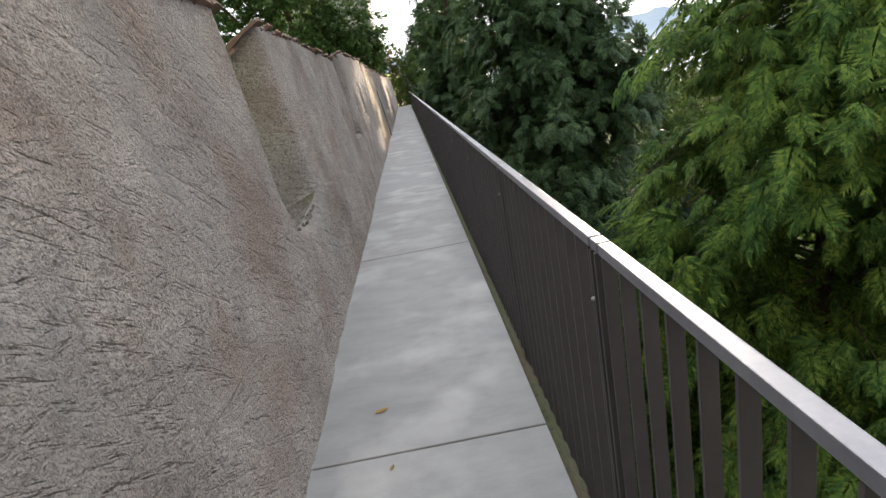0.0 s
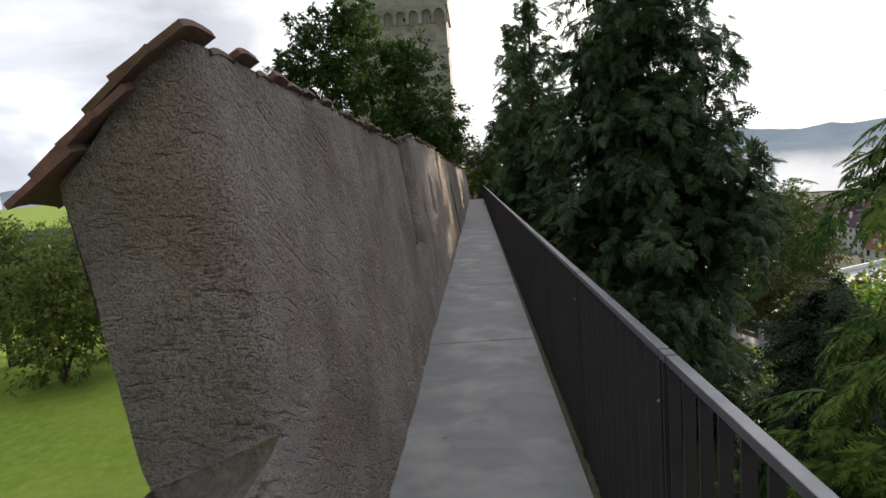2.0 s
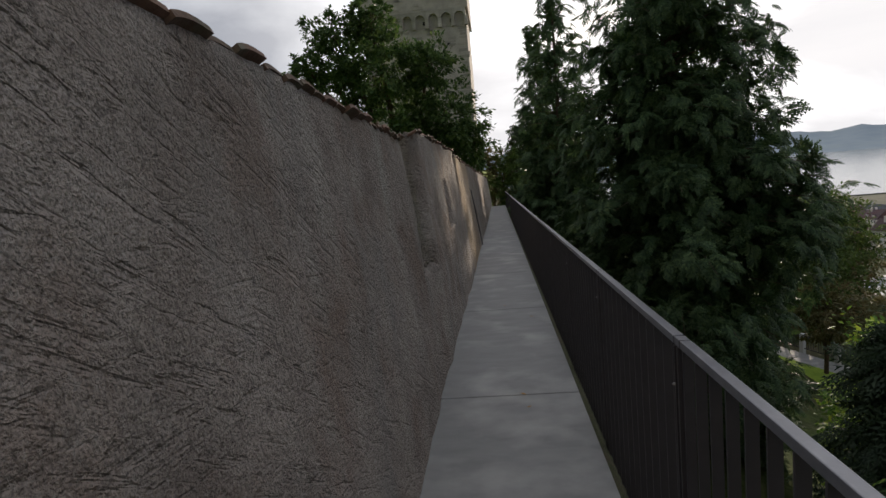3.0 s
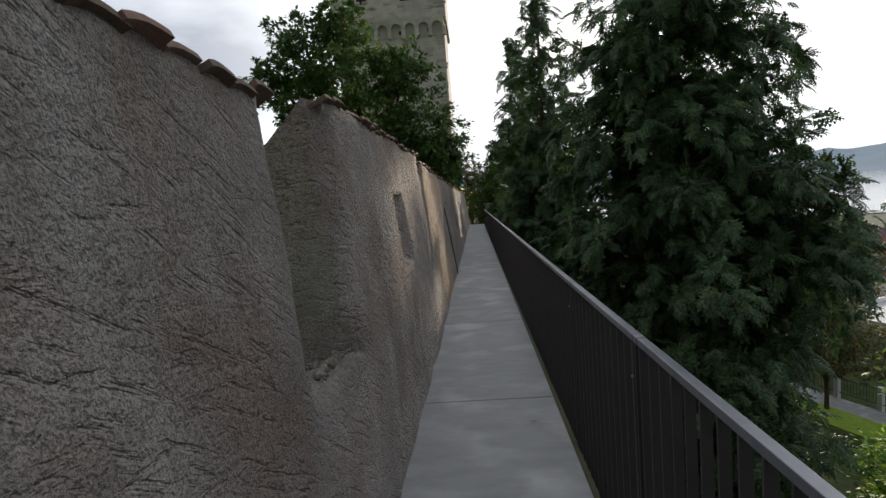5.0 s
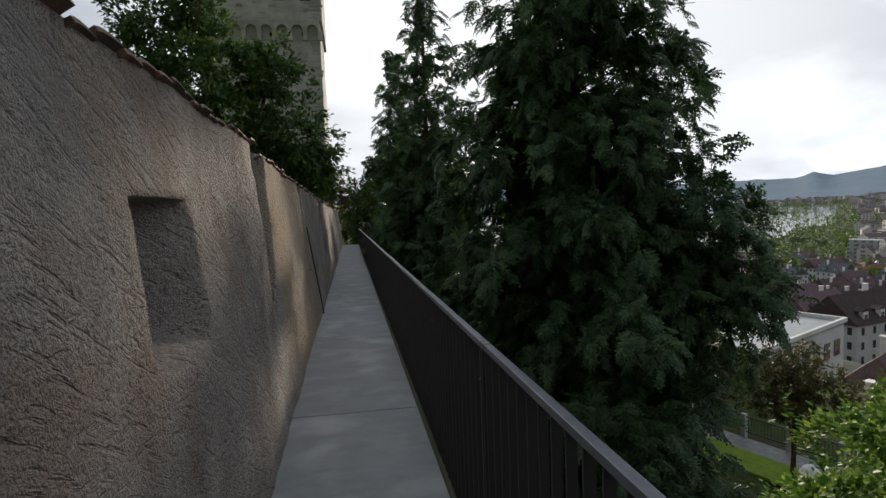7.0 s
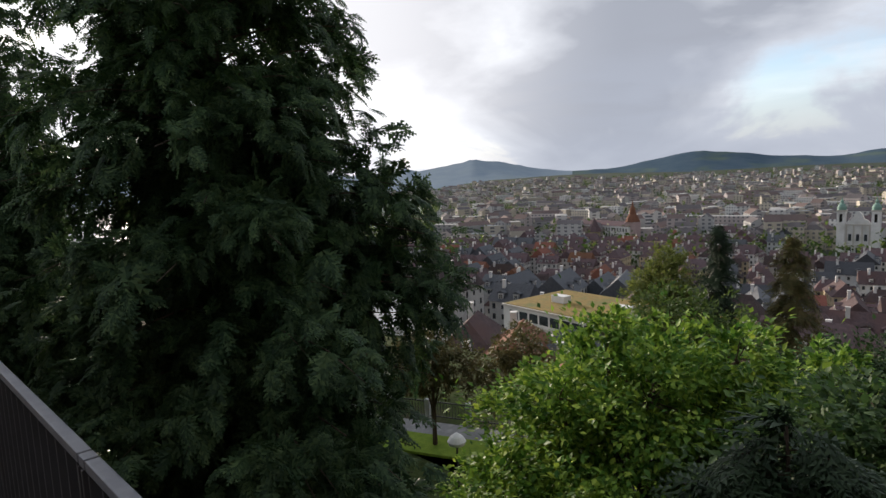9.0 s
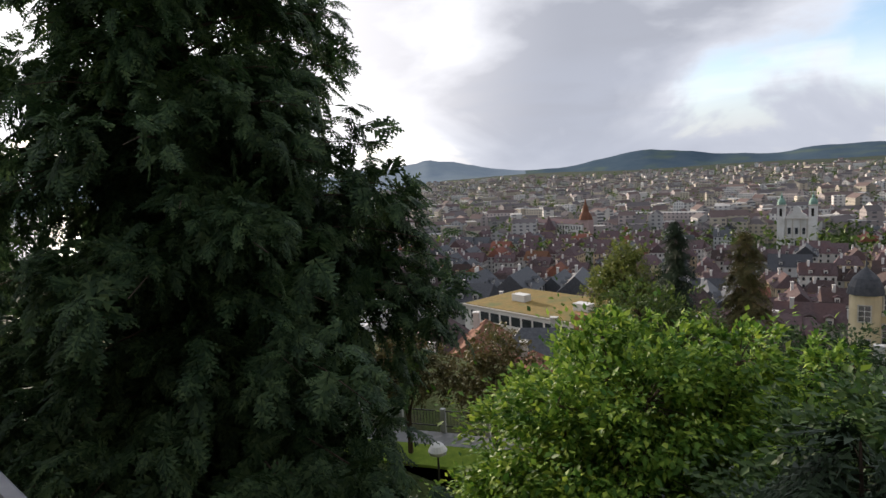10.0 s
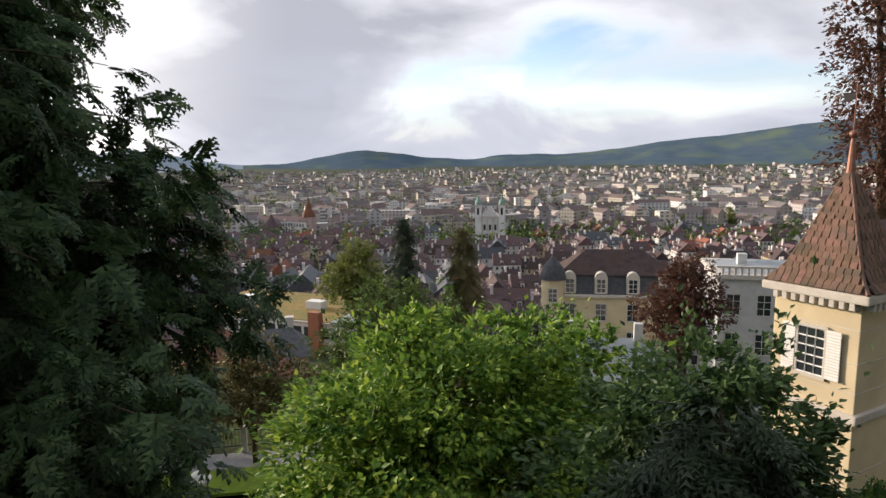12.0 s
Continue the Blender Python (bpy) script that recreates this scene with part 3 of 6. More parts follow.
def build_coping():
    rng = random.Random(5)
    me = tile_mesh(0.185, 0.26)
    ridge = tile_mesh(0.20, 0.24)
    joined_v, joined_f = [], []
    xf = front_x(TOP)
    ang = math.degrees(math.atan2(DROP, xf - BACK))
    for a, b in MERLONS:
        a, b = a + 0.85 * lean(a + 0.0005, TOP), b + lean(b - 0.0005, TOP)
        bm = bmesh.new()
        add_box(bm, BACK - 0.01, xf - 0.015, a + 0.02, b - 0.02, -0.04, 0.03, 0.01)
        for v in bm.verts:
            v.co.z += floor_z(v.co.y) + lift(v.co.y) + TOP - DROP * (xf - v.co.x) / (xf - BACK)
        bed = tagged(part("coping", bm, MORTAR), "sloping coping of weathered brown clay tiles on the wall", "coping", kind="structure")
        near = 3 < b < 16
        n = int((b - a + 0.1) / 0.178)
        for row in range(5):
            for i in range(n):
                y = a + 0.025 + (b - a - 0.05) * i / (n - 1) + rng.uniform(-0.006, 0.006)
                u = row / 4
                x = BACK - 0.10 + (xf - BACK - 0.02) * u * 0.88 + rng.uniform(-0.008, 0.012)
                if row == 4:
                    x = xf - 0.20 + rng.uniform(-0.012, 0.016)
                z = floor_z(y) + lift(y) + TOP - DROP * (xf - x) / (xf - BACK) + (0.032 if row < 4 else 0.045) + rng.uniform(0, 0.008)
                m = pose(x, y, z, rng.uniform(-3, 3), -ang + (7 if row < 4 else 12) + rng.uniform(-3, 3), rng.uniform(-4, 4))
                if near:
                    ob = new("tile", me)
                    ob.parent = bed
                    ob.matrix_world = m
                else:
                    k = len(joined_v)
                    joined_v += [m @ v.co for v in me.vertices]
                    joined_f += [tuple(k + q for q in p.vertices) for p in me.polygons]
    far = data_mesh("coping_tiles", joined_v, joined_f)
    tagged(link_mesh("coping_tiles", far, TILE), "brown clay tiles further along the wall", "tiles", kind="stuff")


build_coping()


# ---- foliage ----
def leaf_mat(name, c1, c2, trans=0.35, vary=0.3, rough=0.55):
    return mat(name, c1, c2, 1.5, rough, vary=vary, island=True, translucent=trans, spec=0.25)


CEDAR = leaf_mat("cedar_foliage", (0.034, 0.072, 0.030), (0.072, 0.122, 0.045), 0.25, 0.5)
THUJA = leaf_mat("bright_conifer_foliage", (0.036, 0.088, 0.018), (0.105, 0.175, 0.028), 0.2, 0.5, 0.85)
FIR = leaf_mat("dark_conifer_foliage", (0.02, 0.04, 0.018), (0.035, 0.06, 0.025), 0.15)
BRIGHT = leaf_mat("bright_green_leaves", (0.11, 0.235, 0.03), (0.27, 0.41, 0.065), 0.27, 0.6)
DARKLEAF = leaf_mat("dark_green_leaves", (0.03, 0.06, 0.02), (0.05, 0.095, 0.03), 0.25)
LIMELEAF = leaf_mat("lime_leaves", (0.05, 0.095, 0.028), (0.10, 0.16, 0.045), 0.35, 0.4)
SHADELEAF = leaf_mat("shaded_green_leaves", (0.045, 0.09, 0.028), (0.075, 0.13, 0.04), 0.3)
MIDLEAF = leaf_mat("mid_green_leaves", (0.06, 0.11, 0.025), (0.11, 0.16, 0.035), 0.35)
OLIVE = leaf_mat("browning_leaves", (0.085, 0.10, 0.03), (0.15, 0.115, 0.045), 0.3)
WILLOW = leaf_mat("pale_yellow_green_leaves", (0.14, 0.18, 0.04), (0.20, 0.23, 0.06), 0.4)
COPPER = leaf_mat("copper_red_leaves", (0.085, 0.042, 0.03), (0.15, 0.075, 0.045), 0.3)


def frond(pairs, width, broad=0.12):
    """A flat spray: a stem with slanting leaflets on both sides, as triangles. Points +x, droops."""
    v, f = [], []

    def tri(a, b, c):
        k = len(v)
        v.extend((a, b, c))
        f.append((k, k + 1, k + 2))

    tri((0, -0.03, 0), (0, 0.03, 0), (1.0, 0, -0.22))
    for i in range(pairs):
        s = (i + 0.5) / pairs
        l = width * (1.0 - 0.75 * s) * (0.55 + 0.45 * min(1, s * 4))
        z = -0.22 * s * s
        for side in (-1, 1):
            tri((s - broad, 0, z), (s + broad, 0, z), (s + 0.26, side * l, z - 0.10))
    return np.array(v), np.array(f)


def leaf_shape():
    v = np.array([(0, 0, 0), (0.45, 0.28, 0.06), (1.0, 0, -0.06), (0.45, -0.28, 0.06)])
    return v, np.array([(0, 1, 2), (0, 2, 3)])


def scatter(name, shape, places, outs, ups, sizes, material, parent):
    """One mesh of many copies of a small shape: places, the way each points, its upper side, its size."""
    v, f = shape
    x = outs / np.linalg.norm(outs, axis=1, keepdims=True)
    z = ups - x * np.sum(ups * x, axis=1, keepdims=True)
    z /= np.maximum(1e-6, np.linalg.norm(z, axis=1, keepdims=True))
    y = np.cross(z, x)
    basis = np.stack((x, y, z), axis=1) * sizes[:, None, None]
    verts = (np.einsum("vk,nkj->nvj", v, basis) + places[:, None, :]).reshape(-1, 3)
    faces = (f[None] + (np.arange(len(places)) * len(v))[:, None, None]).reshape(-1, 3)
    me = bpy.data.meshes.new(name)
    me.vertices.add(len(verts))
    me.vertices.foreach_set("co", verts.astype(np.float32).ravel())
    me.loops.add(faces.size)
    me.loops.foreach_set("vertex_index", faces.astype(np.int32).ravel())
    me.polygons.add(len(faces))
    me.polygons.foreach_set("loop_start", np.arange(0, faces.size, 3, dtype=np.int32))
    me.update(calc_edges=True)
    return link_mesh(name, me, material, parent)


def limb_mesh(paths):
    """Tapered limbs along lists of (point, radius), in one bmesh."""
    bm = bmesh.new()
    for pts in paths:
        rings = []
        for i, (p, r) in enumerate(pts):
            q = pts[min(i + 1, len(pts) - 1)][0] - pts[max(i - 1, 0)][0]
            rot = q.to_track_quat("Z", "Y").to_matrix()
            rings.append([bm.verts.new(p + rot @ Vector((math.cos(a) * r, math.sin(a) * r, 0))) for a in [j * math.tau / 6 for j in range(6)]])
        for a, b in zip(rings, rings[1:]):
            for j in range(6):
                bm.faces.new((a[j], a[(j + 1) % 6], b[(j + 1) % 6], b[j]))
    return bm


FAN = 11


def conifer(name, x, y, z0, z1, crown0, radius, material, sprays, size, seed, label, droop=0.1, shape=None, power=0.5, limbs=90, extra=(), hang=0.35, plumes=False, foot=0.72):
    """Trunk, limbs and a crown of flat sprays in tufts along the limbs; the outline is ragged, with gaps between the limbs.
    extra: single longer limbs as (height, azimuth in degrees, length)."""
    rng = np.random.default_rng(seed)
    tree = empty(name, pose(x, y, z0))
    H = z1 - z0
    rt = 0.014 * H + 0.05
    trunk = [(Vector((0.05 * math.sin(i), 0.05 * math.cos(i * 1.7), H * i / 10)), rt * (1 - 0.93 * i / 10)) for i in range(11)]
    paths, places, outs, ups, sizes = [trunk], [], [], [], []
    per = max(4, sprays // limbs)
    for k in range(limbs + len(extra)):
        if k < limbs:
            u = (k + rng.random()) / limbs
            zc = crown0 - z0 + (H - (crown0 - z0)) * u * 0.985
            rr = radius * (1 - u) ** power * min(1.0, foot + (1.0 - foot) * u / 0.38) * rng.uniform(0.6, 1.12) + 0.15
            a = k * 2.399 + rng.normal(0, 0.5)
        else:
            ez, ea, rr = extra[k - limbs]
            zc, a, u = ez - z0, radians(ea), 0.4
        rise = rng.uniform(0.05, 0.55) + (0.3 * rng.random() if plumes else 0.0)
        d = np.array((math.cos(a), math.sin(a), 0))
        side = np.array((-d[1], d[0], 0))

        def along(s):
            s = np.atleast_1d(s)
            return np.array((0, 0, zc)) + d * (rr * s)[:, None] + np.array((0, 0, 1.0)) * (rr * (rise * s - (droop + rise * 0.6) * s * s))[:, None]

        pts = [along(i / 5)[0] for i in range(6)]
        paths.append([(Vector(p), max(0.006, rt * 0.12 * (1 - u * 0.6) * (1 - 0.9 * i / 5))) for i, p in enumerate(pts)])
        # each tuft is a flat drooping fan: sprays to both sides of one axis
        tufts = max(3, int(per / FAN * (0.35 + 1.0 * rr / radius)))
        if plumes:
            tufts = max(2, int(tufts * (1.55 - 1.27 * min(1.0, max(0.0, (u - 0.40) / 0.30)))))
        ts = rng.random(tufts) ** 0.6 * 0.88 + 0.12
        tw = rng.normal(0, 1, tufts) * rr * 0.17 * (1.2 - 0.6 * ts)
        if plumes:
            m = max(2, int(rr / 0.62))
            pt, pw, ph = 0.97 - 0.80 * (np.arange(m) + rng.random(m) * 0.6) / m, rng.normal(0, 0.17, m) * rr, rng.normal(0, 0.20, m)
            which = rng.integers(0, m, tufts)
            off = rng.normal(0, 1, (tufts, 3)) * np.array((0.15, 0.15, 0.19)) * (0.75 + 0.12 * rr)
            loose = rng.random(tufts) < 0.12
            ts = np.where(loose, ts * 0.95, pt[which])
            tw = np.where(loose, tw * 0.6, pw[which] * ts)
            c = along(ts) + side * tw[:, None] + off + np.array((0, 0, 1.0)) * ph[which][:, None]
            axis = off / np.linalg.norm(off, axis=1, keepdims=True) * 0.75 + d * 0.45 + rng.normal(0, 0.25, (tufts, 3))
            axis[:, 2] -= rng.uniform(0.0, 0.7, tufts)
        else:
            c = along(ts) + side * tw[:, None] + np.array((0, 0, 1.0)) * rng.normal(0, 0.05 * rr + 0.10, tufts)[:, None]
            axis = d * rng.uniform(0.5, 1.0, tufts)[:, None] + side * (tw / (0.2 * rr + 0.01) * 0.5)[:, None] + rng.normal(0, 0.28, (tufts, 3))
            axis[:, 2] -= rng.uniform(hang * 0.2, hang * 1.5, tufts)
        axis /= np.linalg.norm(axis, axis=1, keepdims=True)
        nrm = np.array((0, 0, 1.0)) + d * 0.6 + rng.normal(0, 0.35, (tufts, 3))
        cross = np.cross(nrm, axis)
        cross /= np.linalg.norm(cross, axis=1, keepdims=True)
        nrm = np.cross(axis, cross)
        length = size * rng.uniform(0.65, 1.35, tufts)
        for j in range(FAN):
            t = (j // 2 + 0.5) / (FAN // 2 + 0.5)
            sg = (-1, 1)[j % 2] if j < FAN - 1 else 0
            base = c + axis * (length * (t - 0.35))[:, None] + cross * (sg * 0.03 * length)[:, None]
            base = base - np.array((0, 0, 1.0)) * (0.25 * length * t * t)[:, None]
            o = axis * (0.55 + 0.6 * t) + cross * (sg * (0.95 - 0.45 * t)) + rng.normal(0, 0.13, (tufts, 3))
            o[:, 2] -= 0.18 + 0.3 * t
            places.append(base)
            outs.append(o)
            ups.append(nrm + rng.normal(0, 0.15, (tufts, 3)))
            sizes.append(length * (0.62 - 0.22 * t) * rng.uniform(0.8, 1.2, tufts))
    places, outs, ups, sizes = (np.concatenate(q) for q in (places, outs, ups, sizes))
    part("trunk", limb_mesh(paths[:1]), BARK, tree)
    part("branchwork", limb_mesh(paths[1:]), BARK, tree)
    scatter("crown", shape or (frond(3, 0.5, 0.2) if plumes else frond(3, 0.42)), places, outs, ups, sizes, material, tree)
    return tagged(tree, label, "tree")


def broadleaf(name, x, y, z0, lobes, material, leaves, size, seed, label, trunk_r=0.2, shape=None, shoots=0.0):
    """Trunk, limbs to each lobe, leaves in clumps on the lobes' shells. lobes: (dx, dy, z, r)."""
    rng = np.random.default_rng(seed)
    tree = empty(name, pose(x, y, z0))
    zc = min(l[2] - l[3] * 0.5 for l in lobes) - z0
    paths = []
    places, outs = [], []
    total = sum(l[3] ** 2 for l in lobes)
    for dx, dy, lz, r in lobes:
        c = np.array((dx, dy, lz - z0))
        mid = Vector((dx * 0.35, dy * 0.35, zc * 0.6 + 0.4 * (lz - z0) * 0.8))
        paths.append([(Vector((0, 0, zc * 0.55)), trunk_r * 0.6), (mid, trunk_r * 0.4), (Vector(c), trunk_r * 0.18)])
        n = int(leaves * r * r / total)
        clumps = max(16, int(58 * min(2.5, r)))
        cd = rng.normal(0, 1, (clumps, 3))
        cd /= np.linalg.norm(cd, axis=1, keepdims=True)
        cr = r * rng.uniform(0.4, 1.15, clumps)
        cc = c + cd * cr[:, None] * np.array((1, 1, 0.85))
        for q in cc[: clumps // 5]:
            paths.append([(Vector(c), trunk_r * 0.09), (Vector(c + (q - c) * 0.4 + (0, 0, 0.08 * r)), trunk_r * 0.05), (Vector(c + (q - c) * 0.8), 0.004)])
        which = rng.integers(0, clumps, n)
        pos = cc[which] + rng.normal(0, 1, (n, 3)) * np.array((0.08, 0.08, 0.06)) * r * rng.uniform(0.6, 1.3, clumps)[which][:, None]
        shoot = rng.random(clumps) < 0.4
        run = np.where(shoot[which], rng.exponential(1.0, n) * shoots, 0.0)[:, None] * r
        pos = pos + (cd[which] * 0.7 + (0, 0, 0.6)) * run * np.minimum(1.0, cr[which] / r)[:, None]
        places.append(pos)
        o = (pos - c) / r + rng.normal(0, 0.55, (n, 3))
        o[:, 2] -= 0.25
        outs.append(o)
    places, outs = np.concatenate(places), np.concatenate(outs)
    ups = np.tile((0.0, 0.0, 1.0), (len(places), 1)) + rng.normal(0, 0.38, (len(places), 3))
    part("trunk", limb_mesh([[(Vector((0, 0, -0.3)), trunk_r * 1.25), (Vector((0.03, 0.02, zc * 0.5)), trunk_r), (Vector((0, 0, zc + 0.4)), trunk_r * 0.7)]]), BARK, tree)
    part("branchwork", limb_mesh(paths), BARK, tree)
    scatter("crown", shape or leaf_shape(), places, outs, ups, size * rng.uniform(0.6, 1.3, len(places)), material, tree)
    return tagged(tree, label, "tree")


conifer("cedar_tree", 5.7, 24.6, -11, 15.5, -10.5, 4.85, CEDAR, 200000, 0.36, 1, "tall dark green cedar with ragged sprays below the wall", power=0.57, limbs=490, plumes=True, foot=0.66,
        extra=((0.3, -58, 4.5), (0.0, -62, 4.4), (0.6, -55, 4.2), (-0.6, -54, 4.9), (-0.9, -50, 5.0), (-1.3, -57, 4.9), (-1.8, -52, 4.8), (-1.2, -44, 4.8), (-2.4, -50, 4.4), (-0.2, -46, 4.6), (-2.9, -55, 4.2), (0.2, -50, 4.5),
               (-2.2, -96, 5.4), (-3.0, -92, 5.6), (-3.6, -100, 5.7), (-4.4, -94, 5.8), (-5.2, -98, 5.7), (-4.0, -88, 5.4), (-6.0, -95, 5.6), (-3.2, -104, 5.4), (-5.0, -86, 5.2)))
conifer("cedar_tree", 3.1, 33, -9, 9.6, -8, 2.9, CEDAR, 66000, 0.40, 2, "dark green conifer beside the taller cedar", power=0.62, limbs=300, plumes=True)
conifer("cypress_tree", 4.3, 60, -9, 13.6, -6, 4.2, CEDAR, 50000, 0.6, 3, "tall slender dark conifer further along the walkway", power=0.6, limbs=260, plumes=True)
conifer("cypress_tree", 4.4, 47, -9, 4, -8, 3.4, CEDAR, 24000, 0.65, 13, "dense dark conifer beside the end of the walkway", power=0.45, limbs=140)
conifer("conifer_tree", 5.55, 8.3, -9, 4.6, -8, 3.7, THUJA, 78000, 0.36, 4, "bright green feathery conifer close to the railing", power=0.42, limbs=190, shape=frond(6, 0.40), droop=0.25, hang=0.45)
conifer("conifer_tree", 6.3, 14.2, -9.5, -1.2, -9.2, 2.0, FIR, 20000, 0.46, 14, "small dark conifer among the slope trees", limbs=90)
conifer("conifer_tree", 8.8, 11.4, -10, -3.0, -9.5, 1.3, THUJA, 9000, 0.42, 7, "small bright green conifer on the slope", limbs=80)
conifer("spruce_tree", 75, 40, -28, -5.4, -26, 3.6, FIR, 9000, 1.3, 8, "dark pointed spruce in the town gardens", power=0.7, limbs=120)
conifer("spruce_tree", 74, 31.6, -28, -6.5, -26, 4.0, OLIVE, 8000, 1.3, 9, "brownish thinning spruce in the town gardens", power=0.65, limbs=100)

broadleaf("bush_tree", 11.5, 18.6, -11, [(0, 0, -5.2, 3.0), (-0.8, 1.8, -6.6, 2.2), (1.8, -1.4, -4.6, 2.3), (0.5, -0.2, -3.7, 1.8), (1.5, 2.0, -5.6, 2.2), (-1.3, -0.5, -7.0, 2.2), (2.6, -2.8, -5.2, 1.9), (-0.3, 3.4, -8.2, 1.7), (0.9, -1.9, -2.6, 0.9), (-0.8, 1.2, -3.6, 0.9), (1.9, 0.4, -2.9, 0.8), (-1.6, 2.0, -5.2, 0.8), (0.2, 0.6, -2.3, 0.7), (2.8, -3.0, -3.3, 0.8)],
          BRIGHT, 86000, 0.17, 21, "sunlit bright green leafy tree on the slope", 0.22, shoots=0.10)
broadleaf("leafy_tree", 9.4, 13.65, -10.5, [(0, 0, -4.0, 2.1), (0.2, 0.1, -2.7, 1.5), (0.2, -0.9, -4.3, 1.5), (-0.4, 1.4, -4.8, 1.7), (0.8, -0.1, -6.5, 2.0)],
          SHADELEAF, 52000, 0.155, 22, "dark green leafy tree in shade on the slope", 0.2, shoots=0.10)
broadleaf("garden_tree", 33, 27, -17.5, [(0, 0, -9.5, 3.4), (-1.0, 1.8, -10.5, 3.0), (1.2, -1.6, -8.4, 2.8), (0, 0.3, -7.3, 2.2), (2.0, 2.2, -11, 3)],
          MIDLEAF, 20000, 0.28, 23, "yellow-green leafy tree in a garden", 0.3)
broadleaf("garden_tree", 40, 20, -20, [(0, 0, -11.5, 3.4), (1.0, -1.8, -11.5, 3.0), (0, 2.4, -12.4, 2.8)], DARKLEAF, 12000, 0.3, 24, "dark green leafy tree between the houses", 0.3)
broadleaf("willow_tree", 80, 49, -30, [(0, 0, -14, 4.0), (0, 2.5, -16, 3.6), (0, -2, -17, 3.6), (1, 0.5, -11.5, 2.6)], WILLOW, 12000, 0.45, 25, "pale yellow-green leafy tree among the roofs", 0.35)
broadleaf("copper_beech", 52, 7.8, -22, [(0, 0, -9.8, 2.6), (0.5, 1.8, -11.2, 2.4), (0, -1.6, -10.5, 2.2), (0, 0, -7.6, 1.9), (0, 0.5, -12.5, 2.8)], COPPER, 16000, 0.28, 26, "brownish copper beech between the villas", 0.35)
broadleaf("copper_beech", 29, 3.4, -14, [(0, 0, 4.5, 2.6), (0.4, 0.6, 6.8, 2.0), (0, -0.5, 1.5, 3.0), (0.3, 0.9, 8.6, 1.2)], COPPER, 12000, 0.22, 27, "tall brownish copper beech behind the turret", 0.35)
broadleaf("street_tree", 18.0, 31.7, -11, [(0, 0, -6.9, 1.7), (0.6, -0.7, -7.3, 1.3), (-0.6, 0.7, -7.3, 1.3), (0, 0, -6.2, 1.2)], OLIVE, 9000, 0.17, 28, "small round street tree with browning leaves", 0.11)
broadleaf("street_tree", 20.6, 28.9, -11.6, [(0, 0, -7.4, 1.9), (0.6, -0.7, -7.8, 1.5), (-0.6, 0.7, -7.9, 1.5), (0.2, 0, -6.5, 1.3)], OLIVE, 9000, 0.17, 29, "small round street tree turning brown", 0.12)
broadleaf("street_tree", 16.6, 36.5, -11, [(0, 0, -7.4, 1.8), (0.6, -0.7, -7.9, 1.4), (-0.6, 0.7, -7.6, 1.4)], OLIVE, 7000, 0.18, 30, "small street tree turning brown beside the road", 0.11)
broadleaf("lime_tree", -5.2, 40, -7, [(-3.6, 0.6, 9.9, 1.9), (-1.4, 0.4, 10.4, 1.5), (-0.8, 0, 7.4, 2.6), (1.8, 0, 7.6, 1.8), (2.2, 0.6, 4.4, 2.5), (-3.8, 0.8, 6.8, 2.4), (3.5, 1.0, 3.0, 1.7), (0, 0, 3.5, 3.2), (-5.5, 0.8, 8.2, 1.3)],
          LIMELEAF, 44000, 0.26, 31, "large dark green leafy tree beside the tower", 0.4)
broadleaf("autumn_tree", 2.2, 55, -7, [(0, 0, 0.8, 2.0), (-1.6, 0.4, -0.2, 1.6), (1.4, 0, 2.2, 1.8), (0, 0, -2.5, 2.5), (-1.2, 1, 2.2, 1.2)], MIDLEAF, 12000, 0.22, 32, "yellow-green leafy tree at the end of the walkway", 0.2)
broadleaf("autumn_tree", -0.2, 58, -7, [(0, 0, 0.2, 2.2), (-1.4, 0.4, 1.4, 1.6), (1.2, 0, 1.6, 1.7), (0, 0, -2.5, 2.6), (-0.4, 1, 2.6, 1.2)], OLIVE, 12000, 0.22, 33, "browning leafy tree behind the end of the walkway", 0.2)
for k, (hx, hy, ht) in enumerate(((23, 49, -1.8), (27, 55, -5.0), (18.5, 45, -2.6))):
    broadleaf("hill_tree", hx, hy, -14, [(0, 0, ht - 3.2, 3.0), (1.8, 0.4, ht - 4.4, 2.4), (-1.6, 0.8, ht - 4.2, 2.4), (0.3, 0, ht - 1.6, 1.7), (0, 0, ht - 6.5, 3.2)], OLIVE if k == 1 else MIDLEAF, 14000, 0.26, 60 + k, "yellow-green leafy tree on the slope behind the cedar", 0.25)
for k, (hx, hy, hr) in enumerate(((-30, 48, 3.5), (-36, 56, 4), (-27, 60, 3.6), (-44, 60, 4.5), (-33, 72, 5), (-52, 78, 5), (-60, 52, 4))):
    broadleaf("hedge_tree", hx, hy, -7, [(0, 0, -4.2, hr * 0.75), (hr * 0.6, 0.3, -4.6, hr * 0.6), (-hr * 0.6, 0, -4.0, hr * 0.6)], MIDLEAF if k % 2 else DARKLEAF, 5000, 0.32, 40 + k, "green leafy tree at the edge of the lawn", 0.2)
